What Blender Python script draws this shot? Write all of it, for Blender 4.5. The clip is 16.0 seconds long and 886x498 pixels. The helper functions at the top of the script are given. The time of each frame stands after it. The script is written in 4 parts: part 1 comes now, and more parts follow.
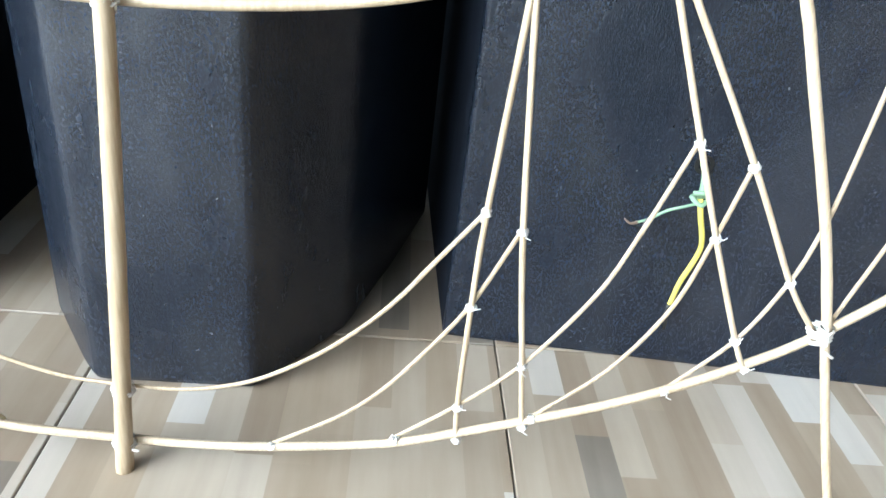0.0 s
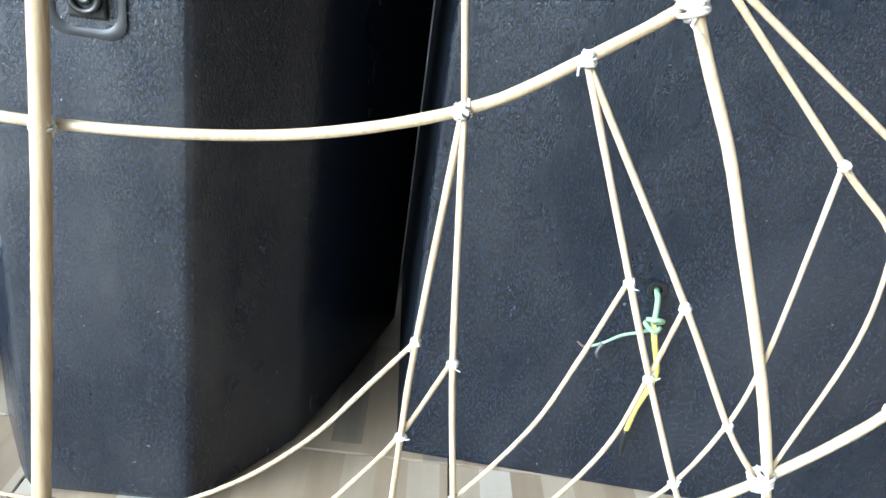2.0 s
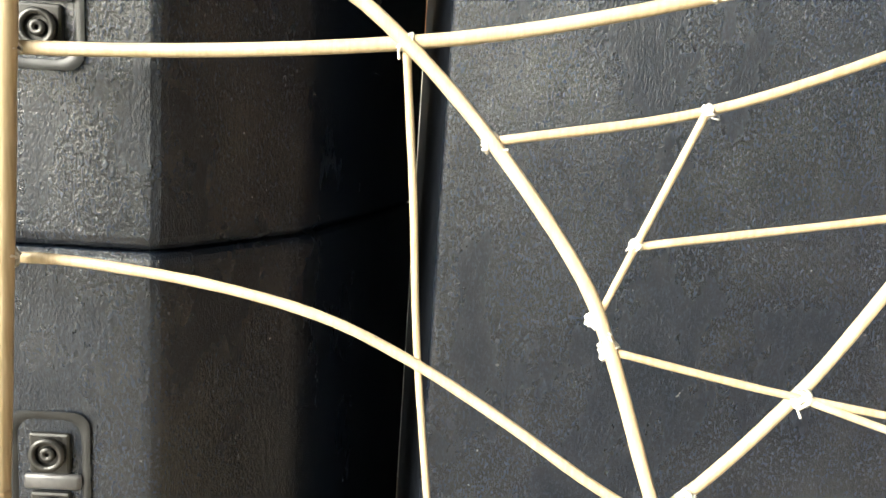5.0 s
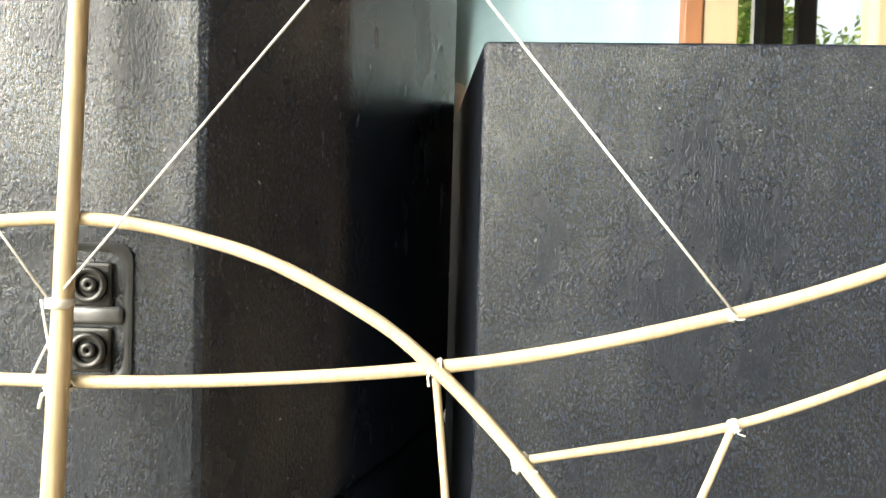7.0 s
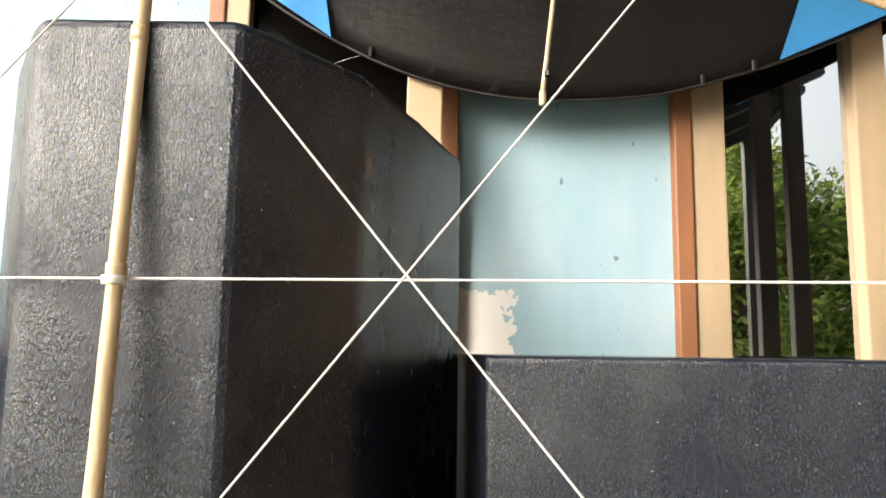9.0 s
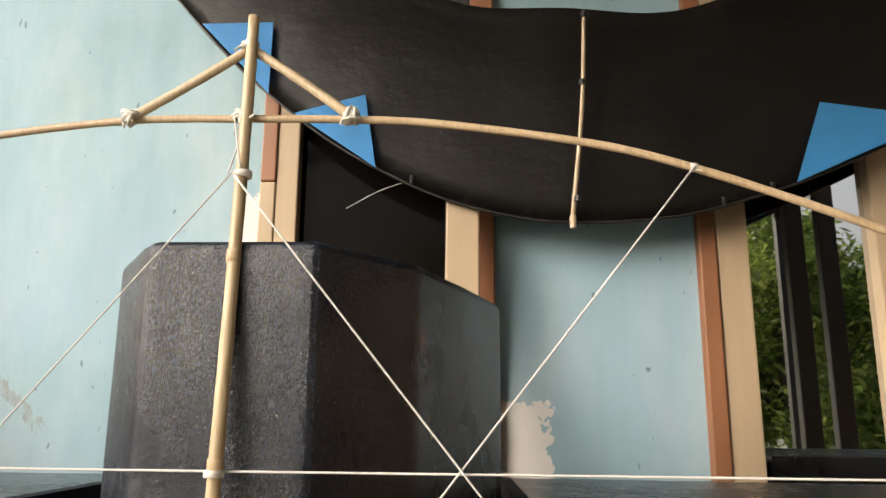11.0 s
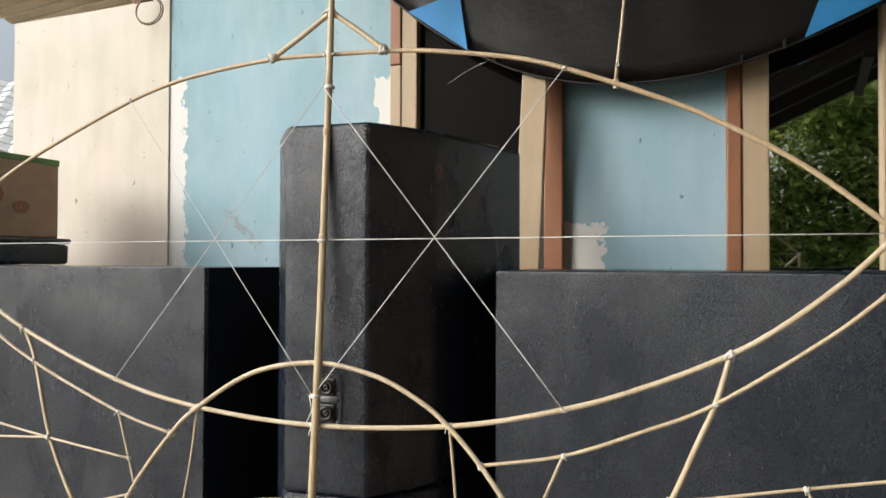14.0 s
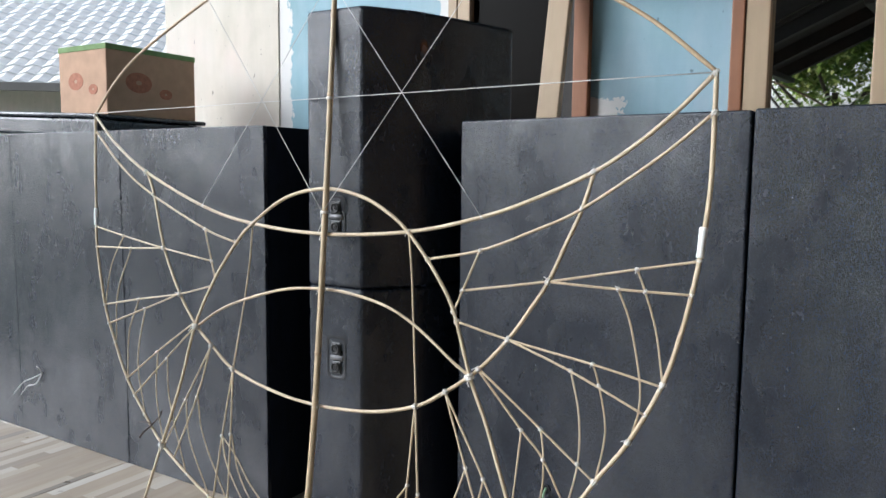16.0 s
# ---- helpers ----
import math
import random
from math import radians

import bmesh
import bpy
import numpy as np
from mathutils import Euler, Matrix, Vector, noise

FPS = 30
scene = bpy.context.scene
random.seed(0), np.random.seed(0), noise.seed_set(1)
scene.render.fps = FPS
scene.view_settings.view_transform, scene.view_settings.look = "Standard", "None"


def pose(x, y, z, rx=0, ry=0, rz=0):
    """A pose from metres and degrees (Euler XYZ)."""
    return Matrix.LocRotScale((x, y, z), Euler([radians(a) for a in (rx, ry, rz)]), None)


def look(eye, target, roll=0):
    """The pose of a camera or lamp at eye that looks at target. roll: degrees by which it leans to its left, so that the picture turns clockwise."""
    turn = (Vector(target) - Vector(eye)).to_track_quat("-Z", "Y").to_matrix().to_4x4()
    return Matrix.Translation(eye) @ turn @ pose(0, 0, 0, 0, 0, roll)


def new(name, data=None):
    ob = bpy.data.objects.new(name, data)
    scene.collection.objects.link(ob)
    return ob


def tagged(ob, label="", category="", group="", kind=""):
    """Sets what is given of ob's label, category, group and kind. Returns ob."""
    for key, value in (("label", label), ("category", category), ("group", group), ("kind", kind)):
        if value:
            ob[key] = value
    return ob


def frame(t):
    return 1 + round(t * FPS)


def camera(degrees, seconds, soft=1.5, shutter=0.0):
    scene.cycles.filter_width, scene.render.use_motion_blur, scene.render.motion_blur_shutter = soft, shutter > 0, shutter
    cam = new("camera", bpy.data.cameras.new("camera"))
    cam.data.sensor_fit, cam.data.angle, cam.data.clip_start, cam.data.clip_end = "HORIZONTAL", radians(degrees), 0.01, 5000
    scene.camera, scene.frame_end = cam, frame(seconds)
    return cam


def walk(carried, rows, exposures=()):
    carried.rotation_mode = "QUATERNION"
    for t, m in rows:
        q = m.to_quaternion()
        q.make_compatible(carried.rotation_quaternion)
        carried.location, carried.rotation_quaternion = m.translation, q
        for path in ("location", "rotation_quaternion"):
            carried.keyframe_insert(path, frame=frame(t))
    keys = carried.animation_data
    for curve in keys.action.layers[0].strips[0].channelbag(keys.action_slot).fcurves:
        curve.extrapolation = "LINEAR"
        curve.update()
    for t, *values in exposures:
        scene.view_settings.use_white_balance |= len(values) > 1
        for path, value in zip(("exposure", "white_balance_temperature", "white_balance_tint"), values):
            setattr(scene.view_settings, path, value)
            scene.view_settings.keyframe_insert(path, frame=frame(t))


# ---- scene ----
cam = camera(61.3, 16.0)
PATH = [
    (0, (0.17, -0.538, 0.526), (0.32, 1.188, -0.473), 7.1),
    (0.5, (0.201, -0.542, 0.519), (0.343, 1.199, -0.455), 8.4),
    (1, (0.216, -0.535, 0.528), (0.348, 1.236, -0.391), 7.6),
    (1.5, (0.229, -0.522, 0.55), (0.348, 1.285, -0.301), 7.0),
    (2, (0.226, -0.52, 0.56), (0.325, 1.31, -0.242), 8.4),
    (2.5, (0.233, -0.51, 0.585), (0.311, 1.356, -0.13), 7.5),
    (3, (0.23, -0.497, 0.603), (0.317, 1.407, -0.001), 7.5),
    (3.5, (0.23, -0.48, 0.649), (0.318, 1.442, 0.105), 6.3),
    (4, (0.233, -0.473, 0.675), (0.309, 1.485, 0.274), 5.2),
    (4.2, (0.222, -0.468, 0.699), (0.321, 1.488, 0.294), 4.7),
    (6.3, (0.219, -0.457, 0.856), (0.244, 1.534, 0.676), 2.0),
    (6.5, (0.217, -0.458, 0.874), (0.227, 1.535, 0.707), 1.9),
    (7, (0.214, -0.462, 0.903), (0.213, 1.537, 0.844), 1.6),
    (7.5, (0.214, -0.468, 0.928), (0.211, 1.532, 0.942), 1.0),
    (8, (0.213, -0.482, 0.977), (0.202, 1.515, 1.085), 1.5),
    (8.5, (0.209, -0.488, 1.026), (0.195, 1.502, 1.219), 0.6),
    (9, (0.21, -0.495, 1.063), (0.192, 1.487, 1.334), 0.8),
    (9.5, (0.207, -0.504, 1.097), (0.161, 1.467, 1.436), 0.1),
    (10, (0.202, -0.519, 1.135), (0.125, 1.44, 1.526), 0.3),
    (10.2, (0.197, -0.531, 1.16), (0.112, 1.414, 1.616), 0.4),
    (12.3, (0.207, -0.825, 1.149), (-0.05, 1.134, 1.462), -0.7),
    (12.5, (0.277, -0.867, 1.141), (-0.08, 1.079, 1.431), -0.2),
    (13, (0.412, -0.97, 1.134), (-0.09, 0.947, 1.406), 0.0),
    (13.5, (0.477, -1.03, 1.096), (-0.069, 0.884, 1.29), 0.4),
    (14, (0.569, -1.124, 1.072), (-0.054, 0.776, 1.11), 0.2),
    (14.5, (0.684, -1.157, 1.018), (-0.069, 0.695, 0.991), 0.9),
    (15, (0.849, -1.172, 0.985), (-0.07, 0.6, 0.862), 3.0),
    (15.5, (0.969, -1.229, 0.972), (0.006, 0.519, 0.836), 0.9),
    (16, (1.094, -1.333, 0.941), (0.074, 0.376, 0.739), 0.6),
]
walk(cam, [(t, look(eye, at, roll)) for t, eye, at, roll in PATH], exposures=[(0, 0.85, 5050, 3), (1.5, 0.95, 4900, 1), (3, 1.27, 5800, 1), (4.2, 1.35, 6450, 2), (6.5, 1.38, 6650, 1), (7.5, 1.35, 6600, 3), (9, 0.95, 6700, 9), (10.2, 0.42, 6950, 13), (12.5, -0.15, 6650, 9), (13.5, -0.15, 6400, 8), (14.5, -0.18, 5850, 8), (15, -0.15, 5600, 8), (16, -0.12, 5400, 8)])

# ---------------------------------------------------------------- light
world = bpy.data.worlds.new("sky")
scene.world = world
world.use_nodes = True
wn = world.node_tree.nodes
sky = wn.new("ShaderNodeTexSky")
sky.sky_type = "NISHITA"
sky.sun_disc = False
sky.sun_elevation, sky.sun_rotation = radians(25), radians(233)
sky.air_density, sky.dust_density, sky.ozone_density = 1.0, 8.0, 0.6
wn["Background"].inputs["Strength"].default_value = 0.15
haze = wn.new("ShaderNodeHueSaturation")          # thin white overcast
haze.inputs["Saturation"].default_value, haze.inputs["Value"].default_value = 0.45, 1.7
world.node_tree.links.new(sky.outputs[0], haze.inputs["Color"])
world.node_tree.links.new(haze.outputs[0], wn["Background"].inputs["Color"])
sun_data = bpy.data.lights.new("sun", "SUN")
sun_data.energy, sun_data.angle, sun_data.color = 1.05, radians(34), (1.0, 0.97, 0.93)
sun = new("sun", sun_data)
sun.matrix_world = look((-5.2, -4.0, 3.6), (0, 0, 0.5))


# ---------------------------------------------------------------- materials
def material(name, rough=0.5, metal=0.0, spec=0.5):
    m = bpy.data.materials.new(name)
    m.use_nodes = True
    b = m.node_tree.nodes["Principled BSDF"]
    b.inputs["Roughness"].default_value, b.inputs["Metallic"].default_value = rough, metal
    b.inputs["Specular IOR Level"].default_value = spec
    return m, m.node_tree.nodes, m.node_tree.links, b


def noise_of(n, l, scale, detail=4.0, stretch=None, space="Object", rough=0.55):
    tc = n.new("ShaderNodeTexCoord")
    mp = n.new("ShaderNodeMapping")
    mp.inputs["Scale"].default_value = stretch or (1, 1, 1)
    t = n.new("ShaderNodeTexNoise")
    t.inputs["Scale"].default_value, t.inputs["Detail"].default_value, t.inputs["Roughness"].default_value = scale, detail, rough
    if space == "World":
        g = n.new("ShaderNodeNewGeometry")
        l.new(g.outputs["Position"], mp.inputs["Vector"])
    else:
        l.new(tc.outputs[space], mp.inputs["Vector"])
    l.new(mp.outputs[0], t.inputs["Vector"])
    return t.outputs["Fac"]


def ramp(n, l, fac, stops):
    r = n.new("ShaderNodeValToRGB")
    while len(r.color_ramp.elements) < len(stops):
        r.color_ramp.elements.new(0.5)
    for e, (p, c) in zip(r.color_ramp.elements, stops):
        e.position, e.color = p, (*c, 1) if len(c) == 3 else c
    l.new(fac, r.inputs[0])
    return r.outputs[0]


def maths(n, l, op, a, b=0.0, clamp=False):
    m = n.new("ShaderNodeMath")
    m.operation, m.use_clamp = op, clamp
    for k, v in enumerate((a, b)):
        if isinstance(v, (int, float)):
            m.inputs[k].default_value = v
        else:
            l.new(v, m.inputs[k])
    return m.outputs[0]


def mix(n, l, fac, a, b, kind="MIX"):
    m = n.new("ShaderNodeMix")
    m.data_type, m.blend_type = "RGBA", kind
    for k, v in ((0, fac), (6, a), (7, b)):
        if isinstance(v, (int, float)):
            m.inputs[k].default_value = v
        elif isinstance(v, tuple):
            m.inputs[k].default_value = (*v, 1)
        else:
            l.new(v, m.inputs[k])
    return m.outputs[2]


def bump(n, l, b, height, strength, distance):
    k = n.new("ShaderNodeBump")
    k.inputs["Strength"].default_value, k.inputs["Distance"].default_value = strength, distance
    l.new(height, k.inputs["Height"])
    l.new(k.outputs[0], b.inputs["Normal"])


def plain(name, c, rough=0.5, metal=0.0, vary=0.15, scale=30, relief=0.15, stretch=None):
    m, n, l, b = material(name, rough, metal)
    f = noise_of(n, l, scale, 5, stretch)
    l.new(ramp(n, l, f, [(0.3, tuple(v * (1 - vary) for v in c)), (0.7, tuple(min(1, v * (1 + vary)) for v in c))]), b.inputs["Base Color"])
    if relief:
        bump(n, l, b, f, relief, 0.002)
    return m


def cabinet_paint():
    m, n, l, b = material("black_textured_paint", 0.4, 0, 0.8)
    grain = noise_of(n, l, 1000, 2, (1, 1, 0.6), "World", 0.6)
    wrinkle = noise_of(n, l, 560, 3, (1, 1, 0.5), "World", 0.62)
    brush = noise_of(n, l, 70, 4, (1, 1, 0.22), "World", 0.6)
    cloud = noise_of(n, l, 3.0, 5, (1, 1, 0.8), "World", 0.6)
    smear = noise_of(n, l, 17, 5, (1, 1, 0.5), "World", 0.65)
    fleck = noise_of(n, l, 150, 2, None, "World", 0.4)
    scuff = noise_of(n, l, 46, 6, (1, 1, 0.3), "World", 0.75)
    col = ramp(n, l, cloud, [(0.3, (0.0024, 0.0046, 0.0100)), (0.52, (0.0040, 0.0072, 0.0150)), (0.72, (0.0078, 0.0122, 0.0225))])
    col = mix(n, l, ramp(n, l, smear, [(0.5, (0, 0, 0)), (0.78, (0.3, 0.3, 0.3))]), col, (0.018, 0.023, 0.032))
    # wrinkle tips lightened in the colour to stand in for sky glints
    col = mix(n, l, ramp(n, l, wrinkle, [(0.49, (0, 0, 0)), (0.70, (0.6, 0.6, 0.6))]), col, (0.029, 0.042, 0.070))
    col = mix(n, l, ramp(n, l, brush, [(0.6, (0, 0, 0)), (0.78, (0.2, 0.2, 0.2))]), col, (0.045, 0.046, 0.047))
    col = mix(n, l, ramp(n, l, scuff, [(0.70, (0, 0, 0)), (0.745, (0.5, 0.5, 0.5))]), col, (0.085, 0.085, 0.083))
    # one rusty mark on the upper cabinet's flank
    geo = n.new("ShaderNodeNewGeometry")
    away = n.new("ShaderNodeVectorMath")
    away.operation = "SUBTRACT"
    away.inputs[1].default_value = (0.135, 0.180, 1.235)
    l.new(geo.outputs["Position"], away.inputs[0])
    flat = n.new("ShaderNodeVectorMath")
    flat.operation = "MULTIPLY"
    flat.inputs[1].default_value = (1.5, 0.6, 0.55)
    l.new(away.outputs[0], flat.inputs[0])
    size = n.new("ShaderNodeVectorMath")
    size.operation = "LENGTH"
    l.new(flat.outputs[0], size.inputs[0])
    spot = maths(n, l, "ADD", size.outputs["Value"], maths(n, l, "MULTIPLY", maths(n, l, "SUBTRACT", wrinkle, 0.5), 0.012))
    col = mix(n, l, ramp(n, l, spot, [(0.003, (0.75, 0.75, 0.75)), (0.011, (0, 0, 0))]), col, (0.16, 0.060, 0.022))
    # sparse small light flecks
    speck = ramp(n, l, fleck, [(0.775, (0, 0, 0)), (0.79, (0.8, 0.8, 0.8))])
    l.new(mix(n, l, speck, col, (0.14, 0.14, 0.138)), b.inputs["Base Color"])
    both = maths(n, l, "ADD", maths(n, l, "MULTIPLY", cloud, 0.6), maths(n, l, "MULTIPLY", smear, 0.4))
    l.new(ramp(n, l, both, [(0.36, (0.34, 0.34, 0.34)), (0.5, (0.23, 0.23, 0.23)), (0.64, (0.16, 0.16, 0.16))]), b.inputs["Roughness"])
    l.new(ramp(n, l, both, [(0.38, (0.36, 0.36, 0.36)), (0.5, (0.62, 0.62, 0.62)), (0.62, (0.92, 0.92, 0.92))]), b.inputs["Specular IOR Level"])
    h = maths(n, l, "ADD", maths(n, l, "MULTIPLY", grain, 0.45), maths(n, l, "ADD", wrinkle, maths(n, l, "ADD", maths(n, l, "MULTIPLY", brush, 0.5), maths(n, l, "MULTIPLY", smear, 0.9))))
    bump(n, l, b, h, 1.0, 0.0010)
    return m


def bamboo(name, light):
    m, n, l, b = material(name, 0.42)
    at = n.new("ShaderNodeObjectInfo")
    f = noise_of(n, l, 9, 4, None, "World")
    g = noise_of(n, l, 320, 3, (1, 1, 0.06), "World")
    base = ramp(n, l, f, [(0.25, light[0]), (0.5, light[1]), (0.78, light[2])])
    base = mix(n, l, 0.35, base, ramp(n, l, at.outputs["Random"], [(0, light[0]), (1, light[2])]))
    l.new(mix(n, l, 0.22, base, ramp(n, l, g, [(0.35, tuple(v * 0.55 for v in light[0])), (0.6, light[2])])), b.inputs["Base Color"])
    bump(n, l, b, g, 0.25, 0.0006)
    return m


def floor_tile_glaze():
    m, n, l, b = material("plank_print_ceramic", 0.32)
    tc = n.new("ShaderNodeTexCoord")
    oi = n.new("ShaderNodeObjectInfo")
    sep = n.new("ShaderNodeSeparateXYZ")
    l.new(tc.outputs["Object"], sep.inputs[0])
    shift = maths(n, l, "MULTIPLY", oi.outputs["Random"], 37.0)
    strip = maths(n, l, "FLOOR", maths(n, l, "ADD", maths(n, l, "DIVIDE", sep.outputs[0], 0.0356), shift))
    w1 = n.new("ShaderNodeTexWhiteNoise")
    w1.noise_dimensions = "1D"
    l.new(strip, w1.inputs["W"])
    along = maths(n, l, "FLOOR", maths(n, l, "ADD", maths(n, l, "DIVIDE", sep.outputs[1], 0.27), maths(n, l, "MULTIPLY", w1.outputs["Value"], 7.0)))
    w2 = n.new("ShaderNodeTexWhiteNoise")
    w2.noise_dimensions = "2D"
    cv = n.new("ShaderNodeCombineXYZ")
    l.new(strip, cv.inputs[0])
    l.new(along, cv.inputs[1])
    l.new(cv.outputs[0], w2.inputs["Vector"])
    tone = ramp(n, l, w2.outputs["Value"], [(0.0, (0.08, 0.07, 0.057)), (0.14, (0.145, 0.117, 0.084)), (0.30, (0.285, 0.222, 0.148)), (0.55, (0.20, 0.148, 0.095)), (0.76, (0.31, 0.255, 0.185)), (0.90, (0.38, 0.33, 0.26)), (1.0, (0.52, 0.50, 0.455))])
    g = noise_of(n, l, 40, 5, (1, 0.09, 1), "World")
    cloud = noise_of(n, l, 8, 4, None, "World")
    tone = mix(n, l, 0.20, tone, ramp(n, l, g, [(0.3, (0.22, 0.165, 0.11)), (0.7, (0.56, 0.49, 0.39))]))
    l.new(mix(n, l, 0.10, tone, ramp(n, l, cloud, [(0.3, (0.22, 0.19, 0.15)), (0.7, (0.6, 0.55, 0.46))])), b.inputs["Base Color"])
    l.new(maths(n, l, "ADD", maths(n, l, "MULTIPLY", cloud, 0.3), 0.18), b.inputs["Roughness"])
    bump(n, l, b, g, 0.08, 0.001)
    return m


def wall_paint(name, paint, bare, marks, smudge=None):
    """Painted plaster; marks: (axis, edge, side, top) strips where the paint has come off."""
    m, n, l, b = material(name, 0.75)
    geo = n.new("ShaderNodeNewGeometry")
    sep = n.new("ShaderNodeSeparateXYZ")
    l.new(geo.outputs["Position"], sep.inputs[0])
    cloud = noise_of(n, l, 2.4, 5, None, "World")
    streak = noise_of(n, l, 14, 4, (1, 1, 0.12), "World")
    edge = noise_of(n, l, 12, 7, None, "World", 0.7)
    chips = noise_of(n, l, 26, 3, (1, 1, 0.6), "World", 0.5)
    worn = noise_of(n, l, 5.5, 6, (1, 1, 0.45), "World", 0.62)
    nicks = noise_of(n, l, 60, 2, (1, 1, 0.35), "World", 0.5)
    col = ramp(n, l, cloud, [(0.3, tuple(v * k for v, k in zip(paint, (0.84, 0.86, 0.82)))), (0.5, paint), (0.7, tuple(min(1, v * k) for v, k in zip(paint, (1.14, 1.04, 1.10))))])
    col = mix(n, l, ramp(n, l, worn, [(0.46, (0, 0, 0)), (0.72, (0.5, 0.5, 0.5))]), col, tuple(v * 0.55 + 0.33 for v in paint))
    col = mix(n, l, ramp(n, l, worn, [(0.28, (0.4, 0.4, 0.4)), (0.42, (0, 0, 0))]), col, tuple(v * k for v, k in zip(paint, (0.72, 0.74, 0.66))))
    col = mix(n, l, ramp(n, l, nicks, [(0.735, (0, 0, 0)), (0.75, (0.85, 0.85, 0.85))]), col, tuple(v * 0.22 for v in paint))
    col = mix(n, l, 0.25, col, ramp(n, l, streak, [(0.3, tuple(v * 0.75 for v in paint)), (0.7, tuple(min(1, v * 1.15) for v in paint))]))
    col = mix(n, l, ramp(n, l, chips, [(0.715, (0, 0, 0)), (0.74, (0.8, 0.8, 0.8))]), col, tuple(v * 0.3 for v in paint))
    if smudge:
        (xa, za), (xb, zb), half = smudge
        dx, dz = xb - xa, zb - za
        size = math.hypot(dx, dz)
        px, pz = maths(n, l, "SUBTRACT", sep.outputs[0], xa), maths(n, l, "SUBTRACT", sep.outputs[2], za)
        along = maths(n, l, "ADD", maths(n, l, "MULTIPLY", px, dx / size), maths(n, l, "MULTIPLY", pz, dz / size))
        across = maths(n, l, "ABSOLUTE", maths(n, l, "ADD", maths(n, l, "MULTIPLY", px, -dz / size), maths(n, l, "MULTIPLY", pz, dx / size)))
        inside = maths(n, l, "MULTIPLY", maths(n, l, "GREATER_THAN", along, 0), maths(n, l, "LESS_THAN", along, size))
        rub = noise_of(n, l, 70, 5, (1, 1, 0.5), "World", 0.7)
        reach = maths(n, l, "LESS_THAN", across, maths(n, l, "MULTIPLY", maths(n, l, "SUBTRACT", rub, 0.32), half * 3.2))
        col = mix(n, l, maths(n, l, "MULTIPLY", maths(n, l, "MULTIPLY", inside, reach), ramp(n, l, rub, [(0.4, (0.1, 0.1, 0.1)), (0.62, (0.75, 0.75, 0.75))])), col, (0.22, 0.23, 0.20))
    off = maths(n, l, "MULTIPLY", maths(n, l, "SUBTRACT", edge, 0.5), 0.17)
    for x0, x1, top in marks:
        a = maths(n, l, "GREATER_THAN", maths(n, l, "ADD", sep.outputs[0], off), x0)
        c = maths(n, l, "LESS_THAN", maths(n, l, "ADD", sep.outputs[0], off), x1)
        z = maths(n, l, "LESS_THAN", maths(n, l, "ADD", sep.outputs[2], off), top)
        col = mix(n, l, maths(n, l, "MULTIPLY", maths(n, l, "MULTIPLY", a, c), z), col, bare)
    l.new(col, b.inputs["Base Color"])
    bump(n, l, b, maths(n, l, "ADD", streak, edge), 0.25, 0.004)
    return m


def glass_dark():
    m, n, l, b = material("mirror_tinted_glass", 0.015, 1.0)
    b.inputs["Base Color"].default_value = (0.64, 0.65, 0.64, 1)
    return m


def plastic_film():
    m, n, l, b = material("dark_plastic_film", 0.45)
    wr = noise_of(n, l, 5, 5, (1, 1, 1.6), "World", 0.6)
    fine = noise_of(n, l, 34, 4, (1, 1, 0.4), "World", 0.6)
    l.new(ramp(n, l, wr, [(0.3, (0.007, 0.0055, 0.0048)), (0.7, (0.016, 0.013, 0.0115))]), b.inputs["Base Color"])
    bump(n, l, b, maths(n, l, "ADD", wr, maths(n, l, "MULTIPLY", fine, 0.12)), 0.35, 0.02)
    return m


def leaves_mat():
    m, n, l, b = material("leaf", 0.5)
    g = n.new("ShaderNodeNewGeometry")
    l.new(ramp(n, l, g.outputs["Random Per Island"], [(0, (0.03, 0.06, 0.015)), (0.5, (0.09, 0.15, 0.035)), (1, (0.27, 0.31, 0.08))]), b.inputs["Base Color"])
    through_light, blend = n.new("ShaderNodeBsdfTranslucent"), n.new("ShaderNodeMixShader")
    l.new(ramp(n, l, g.outputs["Random Per Island"], [(0, (0.16, 0.25, 0.05)), (0.6, (0.38, 0.50, 0.11)), (1, (0.70, 0.70, 0.24))]), through_light.inputs["Color"])
    blend.inputs["Fac"].default_value = 0.6
    l.new(b.outputs[0], blend.inputs[1])
    l.new(through_light.outputs[0], blend.inputs[2])
    l.new(blend.outputs[0], n["Material Output"].inputs["Surface"])
    return m


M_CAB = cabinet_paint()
# duller copy of the cabinet black, standing in for shade between cabinets
M_SIDE_SHADE = plain("shaded_side_black", (0.006, 0.009, 0.016), 0.75, 0, 0.3, 40, 0.3, (1, 1, 0.4))
M_SIDE_SHADE.node_tree.nodes["Principled BSDF"].inputs["Specular IOR Level"].default_value = 0.2
M_BAMBOO = bamboo("split_bamboo", ((0.36, 0.262, 0.145), (0.48, 0.375, 0.235), (0.60, 0.51, 0.365)))
M_OLDBAMBOO = bamboo("weathered_bamboo", ((0.34, 0.23, 0.13), (0.45, 0.33, 0.20), (0.55, 0.43, 0.28)))
M_TILE = floor_tile_glaze()
M_BLUE = wall_paint("pale_blue_paint", (0.250, 0.385, 0.440), (0.62, 0.61, 0.58), [(-1.5, -1.165, 1.73), (-0.385, 0.0, 1.69), (0.0, 0.335, 1.185)], ((-0.990, 1.256), (-0.830, 1.122), 0.022))
M_CREAM = wall_paint("cream_plaster", (0.56, 0.51, 0.43), (0.60, 0.56, 0.5), [])
M_GROUT = plain("grout", (0.33, 0.29, 0.25), 0.9)
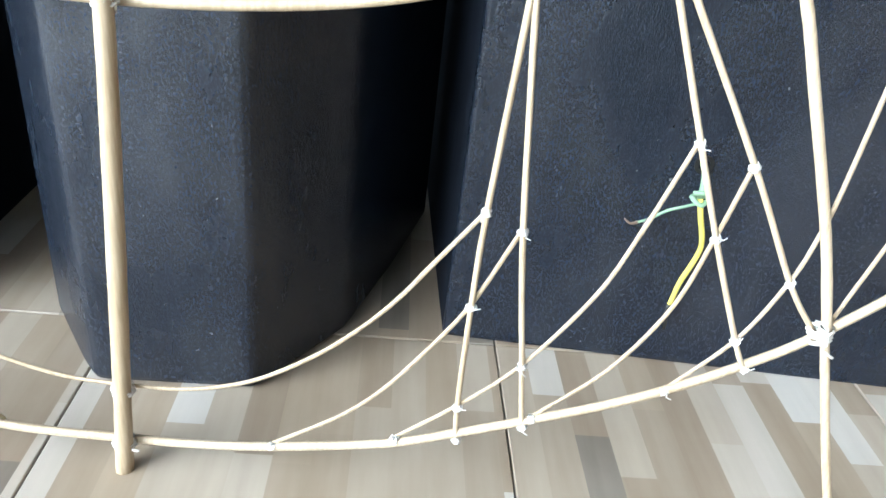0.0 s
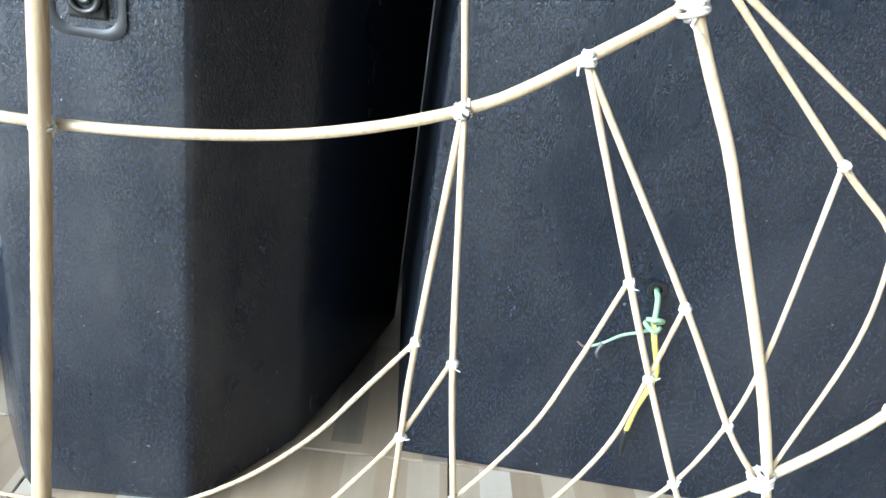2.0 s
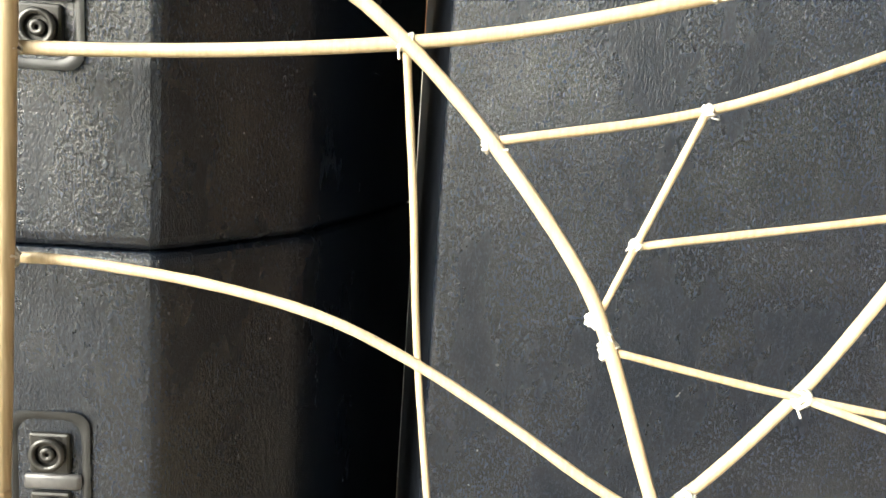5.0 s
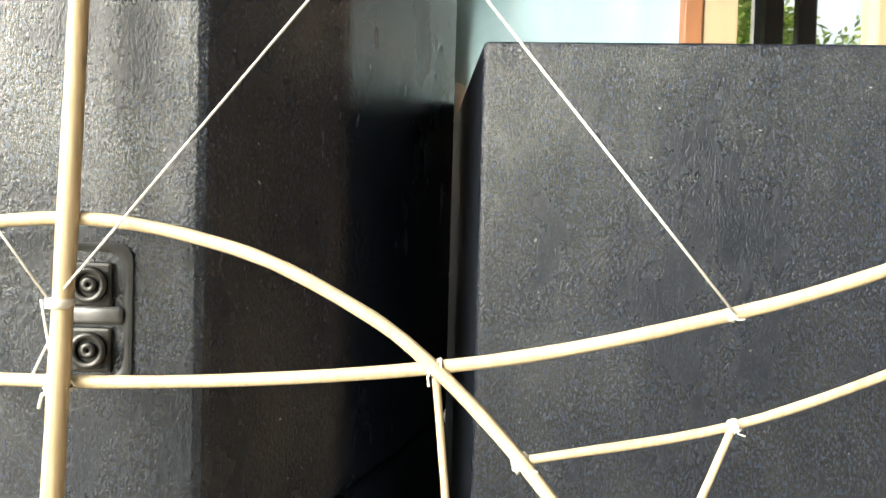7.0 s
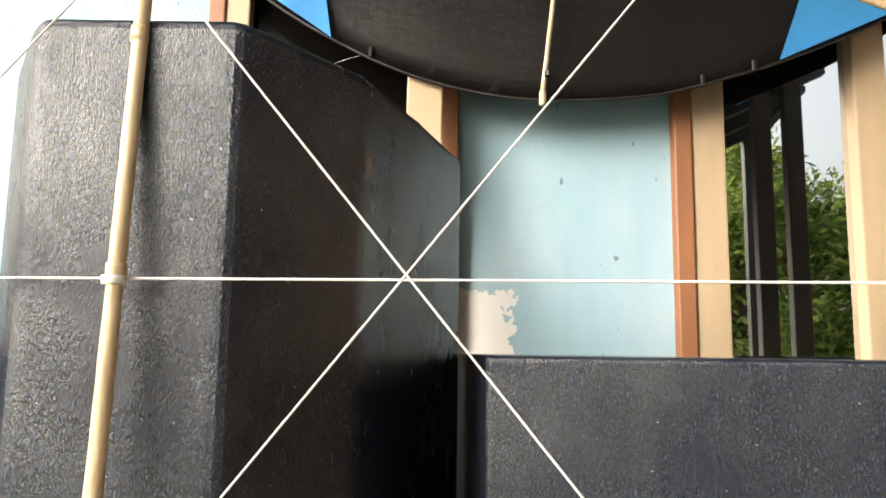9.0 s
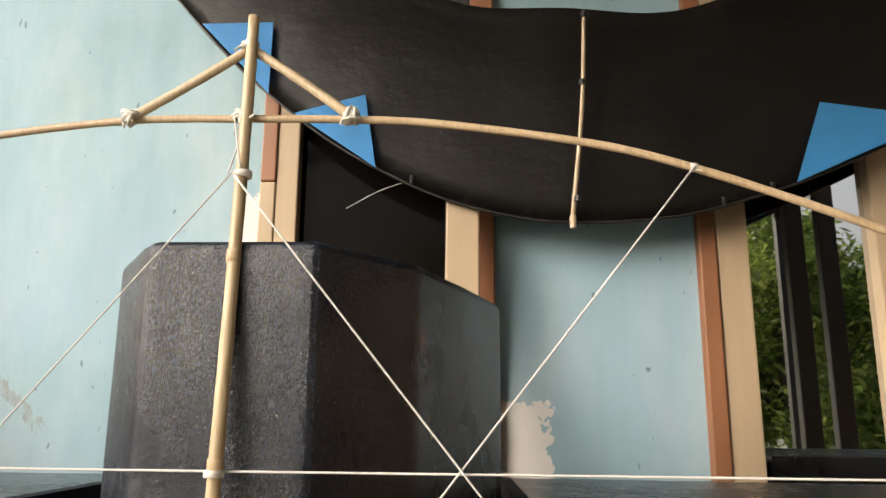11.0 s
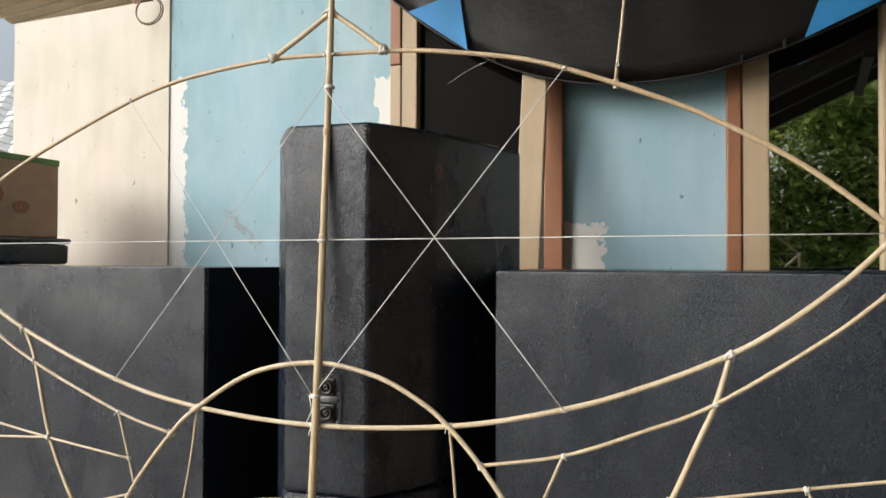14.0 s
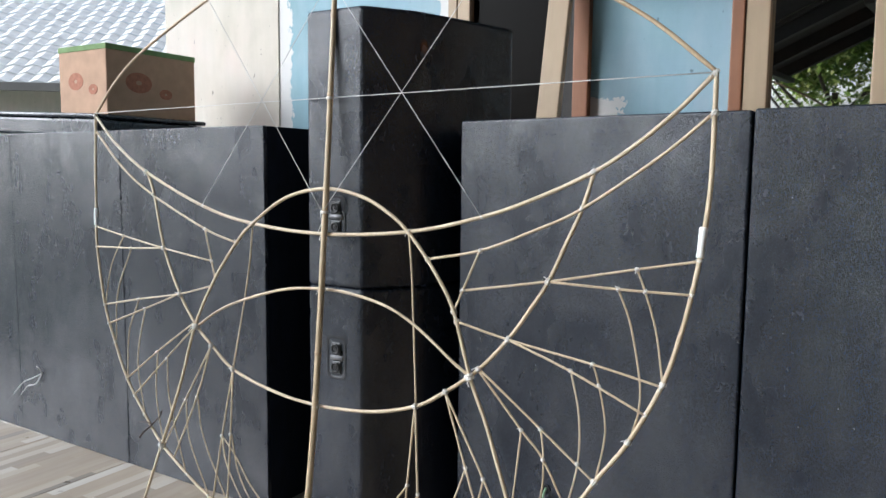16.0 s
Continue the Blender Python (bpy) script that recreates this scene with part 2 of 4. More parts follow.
M_THREAD = plain("white_thread", (0.66, 0.64, 0.59), 0.8, 0, 0.08, 200, 0.3)
M_STRING = plain("white_string", (0.60, 0.59, 0.57), 0.7, 0, 0.08, 300, 0.2)
M_TAPE = plain("white_tape", (0.82, 0.82, 0.80), 0.5, 0, 0.05)
M_BROWN = plain("brown_paint", (0.235, 0.098, 0.043), 0.55, 0, 0.18, 12, 0.15, (1, 1, 0.2))
M_TAN = plain("tan_painted_wood", (0.39, 0.295, 0.19), 0.6, 0, 0.1, 14, 0.12, (1, 1, 0.15))
M_GLASS = glass_dark()
# opaque black pane stands in for clear glass before an unlit room
M_GLASS2 = plain("blackened_pane", (0.004, 0.0035, 0.003), 0.08, 0, 0.1, 3, 0)
M_GLASS2.node_tree.nodes["Principled BSDF"].inputs["Specular IOR Level"].default_value = 0.04
M_FILM = plastic_film()
M_BLUEFILM = plain("blue_plastic", (0.075, 0.40, 0.84), 0.4, 0, 0.12, 6, 0.1)
M_PLASTIC = plain("black_plastic", (0.012, 0.012, 0.012), 0.35, 0, 0.2, 60, 0.05)
M_PLATE = plain("worn_black_metal", (0.032, 0.033, 0.035), 0.38, 0.6, 0.4, 40, 0.1)
M_BAR = plain("scuffed_bar", (0.10, 0.10, 0.105), 0.4, 0.5, 0.4, 60, 0.1)
M_METAL = plain("bare_metal", (0.45, 0.45, 0.45), 0.4, 0.9, 0.2, 60, 0.1)
M_YELLOW = plain("yellow_sleeve", (0.66, 0.56, 0.10), 0.5, 0, 0.12, 60, 0.1)
M_GREEN = plain("green_wire", (0.25, 0.38, 0.24), 0.5, 0, 0.15, 60, 0.1)
M_CARD = plain("cardboard", (0.45, 0.29, 0.19), 0.85, 0, 0.1, 18, 0.1)
M_CARDGREEN = plain("green_print", (0.16, 0.25, 0.09), 0.8)
M_CARDRED = plain("red_print", (0.36, 0.15, 0.09), 0.85, 0, 0.2, 60)
M_BOUNCE = plain("bounce_brown", (0.42, 0.26, 0.15), 0.7, 0, 0.25, 8, 0.2, (1, 6, 0.3))
# near-black colour stands in for shade indoors and under the lean-to
M_UNLIT = plain("unlit_dark", (0.03, 0.028, 0.026), 0.8)
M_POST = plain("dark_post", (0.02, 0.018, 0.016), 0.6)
M_ROOF = plain("corrugated_sheet", (0.86, 0.72, 0.52), 0.6, 0, 0.12, 5, 0.1)
n_roof, l_roof = M_ROOF.node_tree.nodes, M_ROOF.node_tree.links
thin, both = n_roof.new("ShaderNodeBsdfTranslucent"), n_roof.new("ShaderNodeMixShader")
thin.inputs["Color"].default_value = (0.85, 0.70, 0.48, 1)
both.inputs["Fac"].default_value = 0.45
l_roof.new(n_roof["Principled BSDF"].outputs[0], both.inputs[1])
l_roof.new(thin.outputs[0], both.inputs[2])
l_roof.new(both.outputs[0], n_roof["Material Output"].inputs["Surface"])
M_WOOD = plain("rafter_wood", (0.17, 0.10, 0.055), 0.7, 0, 0.25, 14, 0.2, (0.2, 1, 1))
M_CEIL = plain("ceiling_board", (0.22, 0.20, 0.18), 0.8, 0, 0.1, 4, 0.05)
M_GROUND = plain("yard_ground", (0.20, 0.215, 0.17), 0.95, 0, 0.3, 2, 0.2)
M_RTILE = plain("pale_roof_tile", (0.86, 0.83, 0.77), 0.8, 0, 0.15, 6, 0.1)
M_CABLE = plain("brown_cable", (0.16, 0.11, 0.075), 0.6, 0, 0.25, 60, 0.1)
M_CERAMIC = plain("dusty_ceramic", (0.42, 0.36, 0.28), 0.5, 0, 0.25, 40, 0.1)
M_LEAF = leaves_mat()
M_BARK = plain("bark", (0.10, 0.075, 0.055), 0.9, 0, 0.3, 30, 0.3)


# ---------------------------------------------------------------- mesh helpers
def part(name, bm, mat, parent=None, label="", smooth=False):
    me = bpy.data.meshes.new(name)
    bm.to_mesh(me)
    bm.free()
    me.materials.append(mat)
    if smooth:
        for p in me.polygons:
            p.use_smooth = True
    ob = new(name, me)
    if parent is not None:
        ob.parent = parent
    if label:
        ob["label"] = label
    return ob


def thing(name, label, category, at=(0, 0, 0), group="", kind=""):
    ob = new(name)
    ob.location = at
    return tagged(ob, label, category, group, kind)


def box(x0, x1, y0, y1, z0, z1, bevel=0.0, seg=2, m=None):
    bm = bmesh.new()
    bmesh.ops.create_cube(bm, size=1)
    bmesh.ops.scale(bm, vec=(x1 - x0, y1 - y0, z1 - z0), verts=bm.verts)
    bmesh.ops.translate(bm, vec=((x0 + x1) / 2, (y0 + y1) / 2, (z0 + z1) / 2), verts=bm.verts)
    if bevel:
        bmesh.ops.bevel(bm, geom=bm.edges[:], offset=bevel, segments=seg, profile=0.5, affect="EDGES", clamp_overlap=True)
    if m is not None:
        bm.transform(m)
    return bm


def prism(outline, z0, z1, bevel=0.0, seg=3):
    """Upright prism over a plan outline (anticlockwise)."""
    bm = bmesh.new()
    lo = [bm.verts.new((x, y, z0)) for x, y in outline]
    hi = [bm.verts.new((x, y, z1)) for x, y in outline]
    k = len(outline)
    bm.faces.new(lo[::-1])
    bm.faces.new(hi)
    for i in range(k):
        bm.faces.new((lo[i], lo[(i + 1) % k], hi[(i + 1) % k], hi[i]))
    bmesh.ops.recalc_face_normals(bm, faces=bm.faces)
    if bevel:
        bmesh.ops.bevel(bm, geom=bm.edges[:], offset=bevel, segments=seg, profile=0.5, affect="EDGES", clamp_overlap=True)
    return bm


def spline(pts, steps=6):
    """Catmull-Rom through the points."""
    pts = [Vector(p) for p in pts]
    if len(pts) < 3:
        return [pts[0].lerp(pts[-1], i / 4) for i in range(5)]
    ext = [pts[0] * 2 - pts[1]] + pts + [pts[-1] * 2 - pts[-2]]
    out = []
    for i in range(1, len(ext) - 2):
        a, b, c, d = ext[i - 1:i + 3]
        for s in range(steps):
            t = s / steps
            out.append(0.5 * (2 * b + (c - a) * t + (2 * a - 5 * b + 4 * c - d) * t * t + (3 * b - a - 3 * c + d) * t ** 3))
    out.append(pts[-1])
    return out


def tube(path, r0, r1=None, sides=8, wobble=0.0, flat=1.0, bm=None):
    """Swept rod along a list of points, tapering from r0 to r1."""
    bm = bm or bmesh.new()
    r1 = r0 if r1 is None else r1
    rings = []
    k = len(path)
    for i, p in enumerate(path):
        t = (path[min(i + 1, k - 1)] - path[max(i - 1, 0)]).normalized()
        ref = Vector((0, 1, 0)) if abs(t.y) < 0.9 else Vector((1, 0, 0))
        a = t.cross(ref).normalized()
        b = a.cross(t)
        r = (r0 + (r1 - r0) * i / (k - 1)) * (1 + wobble * random.uniform(-1, 1))
        rings.append([bm.verts.new(p + a * r * math.cos(2 * math.pi * j / sides) + b * r * flat * math.sin(2 * math.pi * j / sides)) for j in range(sides)])
    for q, s in zip(rings, rings[1:]):
        for j in range(sides):
            bm.faces.new((q[j], q[(j + 1) % sides], s[(j + 1) % sides], s[j]))
    bm.faces.new(rings[0][::-1])
    bm.faces.new(rings[-1])
    return bm


def disc_ring(c, r_out, r_in, depth, axis_m, sides=24):
    bm = bmesh.new()
    loops = []
    for r, y in ((r_out, 0), (r_out, -depth), (r_in, -depth), (r_in, 0)):
        loops.append([bm.verts.new((r * math.cos(2 * math.pi * j / sides), y, r * math.sin(2 * math.pi * j / sides))) for j in range(sides)])
    for q, s in zip(loops, loops[1:] + loops[:1]):
        for j in range(sides):
            bm.faces.new((q[j], q[(j + 1) % sides], s[(j + 1) % sides], s[j]))
    bmesh.ops.recalc_face_normals(bm, faces=bm.faces)
    bm.transform(Matrix.Translation(c) @ axis_m)
    return bm


# ---------------------------------------------------------------- setting
WALL_A = -0.071          # the house wall runs slightly askew


def wall_y(x):
    return 1.073 + WALL_A * x


def wall_box(x0, x1, z0, z1, out0=0.0, thick=0.14, bevel=0.0):
    """A slab on the house wall's line, its face out0 metres in front of it."""
    o = [(x0, wall_y(x0) - out0), (x1, wall_y(x1) - out0), (x1, wall_y(x1) + thick), (x0, wall_y(x0) + thick)]
    return prism(o, z0, z1, bevel, 2)


ground = part("ground", box(-60, 60, -60, 60, -0.30, -0.12), M_GROUND)
tagged(ground, "worn grey-green yard around the terrace", "ground", kind="structure")
floor = part("floor", box(-2.9, 2.6, -2.2, 1.3, -0.12, -0.006), M_GROUT)
tagged(floor, "terrace floor of ceramic tiles printed like wood strips", "floor", kind="structure")

wall = part("wall_blue", wall_box(-1.24, -0.318, 0, 2.9), M_BLUE)
tagged(wall, "pale blue painted plaster wall with peeling white patches", "wall", kind="structure")
pier = part("wall_pier", wall_box(0.172, 0.70, 0, 2.9), M_BLUE)
tagged(pier, "pale blue wall pier between two windows with a bare patch", "wall", kind="structure")
low = part("wall_under_window", wall_box(0.70, 2.6, 0, 0.85), M_BLUE)
tagged(low, "pale blue wall below the window", "wall", kind="structure")
lint = part("wall_lintel", wall_box(0.70, 2.6, 2.35, 2.9), M_BLUE)
tagged(lint, "pale blue wall above the window", "wall", kind="structure")
lint2 = part("wall_lintel_door", wall_box(-0.318, 0.172, 2.2, 2.9), M_BLUE)
tagged(lint2, "pale blue wall above the doorway", "wall", kind="structure")
cream = part("wall_cream", wall_box(-2.06, -1.243, 0, 2.05, -0.012), M_CREAM)
tagged(cream, "weathered cream plaster wall, lower than the house", "wall", kind="structure")
trim = part("trim_corner", wall_box(-1.252, -1.236, 0, 2.9, 0.006, 0.02, 0.003), M_CREAM)
tagged(trim, "thin plaster corner edge between two walls", "trim", kind="structure")
# unseen wall, added to block light from the right and bounce brown
wing = part("wall_wing", box(2.6, 2.72, -1.4, 1.3, 0, 2.9), M_BOUNCE)
tagged(wing, "unseen brown wall added to block and warm light from the right", "wall", kind="structure")
inside = part("wall_interior", box(-0.9, 2.6, 2.2, 2.3, 0, 2.9), M_UNLIT)
tagged(inside, "wall inside the house, coloured dark for an unlit room", "wall", kind="structure")
side_in = part("wall_interior_side", box(-0.95, -0.9, 1.25, 2.3, 0, 2.9), M_UNLIT)
tagged(side_in, "side wall inside the house, coloured dark for an unlit room", "wall", kind="structure")
# unseen ceiling; the front edge is stepped to let in less sky at right
for name, x0, x1, y0 in (("ceiling_house", -1.25, -0.45, -1.35), ("ceiling_porch", -0.448, 2.0, -2.1), ("ceiling_side", 2.002, 2.6, -1.0)):
    ceil = part(name, box(x0, x1, y0, 2.3, 2.9, 2.96), M_CEIL)
    tagged(ceil, "unseen terrace ceiling board, front edge stepped to limit skylight", "ceiling", kind="structure")

for x0, x1 in ((0.170, 0.226), (0.667, 0.704), (-0.330, -0.292)):
    p = part("trim_post", wall_box(x0, x1, 1.70 if x0 < 0 else 0.92, 2.6, 0.028, 0.03, 0.004), M_BROWN)
    tagged(p, "brown painted wooden window post, scuffed", "post", group="window posts", kind="structure")

bare = part("trim_bare_post", wall_box(-0.330, -0.292, 0.92, 1.699, 0.026, 0.03, 0.004), M_TAN)
tagged(bare, "window post with its brown paint worn off, tan wood", "post", group="window posts", kind="structure")

# right-hand window
win = thing("window_1", "tan wooden window with dark reflecting glass", "window", kind="structure")
part("window_frame", wall_box(0.706, 0.772, 0.80, 2.40, 0.022, 0.05, 0.004), M_TAN, win)
part("window_frame", wall_box(1.030, 1.095, 0.80, 2.40, 0.022, 0.05, 0.004), M_TAN, win)
part("window_frame", wall_box(1.52, 1.58, 0.80, 2.40, 0.022, 0.05, 0.004), M_TAN, win)
part("window_frame", wall_box(0.770, 1.52, 2.33, 2.395, 0.018, 0.05, 0.004), M_TAN, win)
part("window_sill", wall_box(0.770, 1.52, 0.81, 0.87, 0.03, 0.05, 0.004), M_TAN, win)
part("pane", wall_box(0.762, 1.035, 0.86, 2.34, -0.012, 0.018), M_GLASS, win)
part("pane", wall_box(1.09, 1.525, 0.86, 2.34, -0.012, 0.018), M_GLASS, win)

# left-hand window, and a loose board leaning before it
win2 = thing("window_2", "tan framed window beside the blue wall, pane blackened for an unlit room", "window", kind="structure")
part("window_frame", wall_box(-0.292, -0.238, 0.0, 2.3, 0.022, 0.05, 0.004), M_TAN, win2)
# right stile coloured near-black, standing in for the dark gap there
part("window_frame", wall_box(0.112, 0.168, 0.0, 2.3, 0.0, 0.05, 0.004), M_UNLIT, win2)
part("pane", wall_box(-0.240, 0.114, 0.02, 2.25, -0.012, 0.018), M_GLASS2, win2)
tilt = Matrix.Translation((0.120, 0.625, 0.0)) @ Matrix.Rotation(math.atan(-0.21), 4, "X")
board = part("loose_board", box(0, 0.072, 0, 0.03, 0.007, 1.86, 0.004, 2, tilt), M_TAN)
tagged(board, "loose tan painted board leaning against the house wall", "board")


# ---------------------------------------------------------------- loudspeakers
def socket_plate(parent, x, y, zt, zb, zc):
    """Recessed dish with two round sockets; y is the cabinet's face."""
    zm = (zt + zb) / 2
    hw = 0.0245
    bm = bmesh.new()
    loops = []
    for k, (g, d) in enumerate(((0.004, -0.0015), (0.0, -0.002), (-0.003, 0.0), (-0.006, 0.002))):
        w, h = hw + g, (zt - zb) / 2 + g
        ring = []
        for cx, cz, a0 in ((w - 0.012, h - 0.012, 0), (-w + 0.012, h - 0.012, 90), (-w + 0.012, -h + 0.012, 180), (w - 0.012, -h + 0.012, 270)):
            for s in range(5):
                a = radians(a0 + s * 22.5)
                ring.append(bm.verts.new((x + cx + 0.012 * math.cos(a), y + d - 0.001, zm + cz + 0.012 * math.sin(a))))
        loops.append(ring)
    for q, s in zip(loops, loops[1:]):
        for j in range(len(q)):
            bm.faces.new((q[j], q[(j + 1) % len(q)], s[(j + 1) % len(q)], s[j]))
    bm.faces.new(loops[-1])
    bmesh.ops.recalc_face_normals(bm, faces=bm.faces)
    plate = part("socket_plate", bm, M_PLATE, parent, "worn metal connector plate", True)
    part("plate_bar", box(x - 0.018, x + 0.0225, y - 0.006, y, zm - 0.0062, zm + 0.0062, 0.004), M_BAR, plate, "scuffed metal bar", True)
    for z in zc:
        s = part("socket", box(x - 0.014, x + 0.015, y - 0.0045, y, z - 0.0155, z + 0.0155, 0.003), M_PLASTIC, plate, "round black speaker socket")
        part("socket_ring", disc_ring((x, y - 0.0044, z), 0.0125, 0.0085, 0.004, Matrix.Identity(4)), M_PLASTIC, plate, "", True)
        part("socket_core", disc_ring((x, y - 0.0044, z), 0.0055, 0.0015, 0.003, Matrix.Identity(4), 16), M_PLASTIC, plate, "", True)


# the two stacked tops: a tapered plan, widest behind
PLAN = [(-0.108, 0.049), (0.047, 0.051), (0.066, 0.074), (0.130, 0.165), (0.177, 0.305), (0.224, 0.468), (0.205, 0.497), (-0.258, 0.497), (-0.280, 0.468), (-0.236, 0.305), (-0.191, 0.165), (-0.127, 0.072)]
for z0, z1, zt, zb, zc in ((0.0, 0.6675, 0.546, 0.449, (0.519, 0.474)), (0.668, 1.316, 0.882, 0.790, (0.857, 0.812))):
    sp = thing("loudspeaker", "black textured wedge-shaped loudspeaker cabinet, stacked" if z0 else "black textured wedge-shaped loudspeaker cabinet, scuffed, on the floor", "loudspeaker", (0, 0, z0), group="stacked loudspeakers")
    c = part("cabinet", prism(PLAN, z0, z1, 0.010), M_CAB)
    c.parent = sp
    c.matrix_parent_inverse = Matrix.Translation((0, 0, -z0))
    socket_plate(sp, -0.0265, 0.0515, zt, zb, zc)
    for o in sp.children:
        o.matrix_parent_inverse = Matrix.Translation((0, 0, -z0))


def bass_bin(x0, x1, y0, slope, label, z1=1.06, depth=0.5, back=0.0, edge=0.005):
    """Tall cabinet of five boards; back: how far its rear is shifted sideways."""
    b = thing("bass_cabinet", label, "loudspeaker", (x0, y0, 0), group="bass cabinets")
    w, d = x1 - x0, slope * (x1 - x0)
    t = 0.018
    part("front_panel", prism([(0, 0), (w, d), (w, d + 0.014), (0, 0.014)], 0.0, z1, edge), M_CAB, b)
    part("side_panel", prism([(0.0006, 0.0145), (t, 0.0145), (t + back, depth), (back, depth)], 0, z1 - 0.001, 0.0), M_SIDE_SHADE, b, "matt black side board, dulled for the shaded gap")
    part("side_panel", prism([(w - t, d + 0.0145), (w - 0.0006, d + 0.0145), (w + back, d + depth), (w + back - t, d + depth)], 0, z1 - 0.001, 0.0), M_SIDE_SHADE, b, "matt black side board, dulled for the shaded gap")
    part("top_panel", prism([(t, 0.0146 + slope * t), (w - t, d + 0.0146), (w - t + back, d + depth), (t + back, depth)], z1 - t, z1 - 0.0005, 0.0), M_CAB, b)
    part("back_panel", prism([(back, depth), (w + back, d + depth), (w + back, d + depth + t), (back, depth + t)], 0, z1 - 0.002, 0.0), M_CAB, b)
    return b


right_bin = bass_bin(0.243, 0.872, 0.168, -0.08, "tall black textured bass cabinet beside the stacked speakers", 1.06, 0.5, -0.019)
bass_bin(0.876, 1.51, 0.116, -0.08, "tall black textured bass cabinet at the row's end", 1.062)
bass_bin(-0.957, -0.342, 0.150, -0.018, "tall black bass cabinet with scuffed edges", 1.062, 0.5, 0.0, 0.002)
bass_bin(-1.575, -0.9576, 0.160, -0.018, "tall black bass cabinet with pale scuff marks", 1.0615, 0.62, 0.0, 0.002)
bass_bin(-2.20, -1.5756, 0.171, -0.018, "tall black bass cabinet under a flat case", 1.06, 0.62, 0.0, 0.002)

# loose wire ends that hang from a hole in the bass cabinet
wires = thing("wire_ends", "knotted green and yellow wire ends hanging from a cabinet hole", "wire", (0.480, 0.140, 0.246))
inv = Matrix.Translation((-0.480, -0.140, -0.246))


def wire(name, pts, r, mat, r1=None, label=""):
    o = part(name, tube(spline(pts, 5), r, r1, 8), mat, wires, label, True)
    o.matrix_parent_inverse = inv


part("hole_rim", disc_ring((0.480, 0.1475, 0.252), 0.010, 0.006, 0.003, Matrix.Identity(4)), M_PLASTIC, wires).matrix_parent_inverse = inv
wire("green_wire", [(0.480, 0.150, 0.252), (0.480, 0.139, 0.246), (0.480, 0.134, 0.234), (0.481, 0.135, 0.220)], 0.0030, M_GREEN, None, "green wire")
wire("knot", [(0.472, 0.132, 0.226), (0.480, 0.127, 0.229), (0.489, 0.133, 0.225), (0.481, 0.139, 0.219), (0.472, 0.134, 0.221), (0.481, 0.128, 0.215), (0.488, 0.133, 0.218)], 0.0026, M_GREEN, None, "knotted green wire")
wire("green_tail", [(0.478, 0.133, 0.214), (0.465, 0.130, 0.211), (0.450, 0.132, 0.204), (0.437, 0.136, 0.192), (0.424, 0.139, 0.184)], 0.0017, M_GREEN, 0.0014, "thin pale green wire")
wire("frayed_end", [(0.426, 0.139, 0.185), (0.418, 0.137, 0.184), (0.411, 0.139, 0.188)], 0.0018, M_CABLE, 0.0008, "frayed brown wire end")
wire("tape_scrap", [(0.436, 0.136, 0.191), (0.432, 0.134, 0.182), (0.434, 0.134, 0.175)], 0.0030, M_BAR, 0.0012, "scrap of grey tape")
wire("yellow_sleeve", [(0.481, 0.133, 0.220), (0.486, 0.129, 0.200), (0.493, 0.129, 0.180), (0.496, 0.130, 0.164), (0.492, 0.131, 0.142), (0.487, 0.133, 0.120), (0.484, 0.135, 0.088)], 0.0031, M_YELLOW, 0.0029, "yellow insulating sleeve")
wire("black_end", [(0.484, 0.135, 0.090), (0.484, 0.134, 0.074), (0.486, 0.135, 0.056)], 0.0040, M_PLASTIC, 0.002, "frayed black tape end")


# pale wire ends on the far bass cabinet
tails = thing("wire_tail", "thin pale wire ends hanging from a bass cabinet", "wire", (-1.435, 0.150, 0.222))
TINV = Matrix.Translation((1.435, -0.150, -0.222))
for pts in ([(-1.432, 0.156, 0.226), (-1.47, 0.142, 0.205), (-1.52, 0.140, 0.185), (-1.57, 0.143, 0.150), (-1.60, 0.146, 0.128)], [(-1.436, 0.156, 0.222), (-1.45, 0.142, 0.188), (-1.50, 0.140, 0.172), (-1.545, 0.142, 0.135)], [(-1.432, 0.156, 0.226), (-1.428, 0.143, 0.245), (-1.440, 0.141, 0.252)]):
    part("strand", tube(spline(pts, 5), 0.0022, 0.0016, 6), M_STRING, tails, "", True).matrix_parent_inverse = TINV

# ---------------------------------------------------------------- bamboo kite frame
PLANE = (-0.0531, -0.0579, 0.0834)


def kp(u, v, off=0.0):
    """A place on the kite's leaning plane; off: metres towards the viewer."""
    return Vector((u, PLANE[0] + PLANE[1] * u + PLANE[2] * v - off, v))


kite = thing("kite_frame", "large bare bamboo kite frame lashed with white thread, standing upright", "kite", (-0.039, -0.05, 0))
KINV = Matrix.Translation((0.039, 0.05, 0))


def kpart(name, bm, mat, label="", smooth=True):
    o = part(name, bm, mat, kite, label, smooth)
    o.matrix_parent_inverse = KINV
    return o


def rod(name, pts, r0, r1=None, off=0.0, label="", flat=0.85, mat=None):
    path = spline([kp(p[0], p[1], off - (p[2] if len(p) > 2 else 0)) for p in pts], 7)
    return kpart(name, tube(path, r0, r1, 8, 0.04, flat), mat or M_BAMBOO, label)


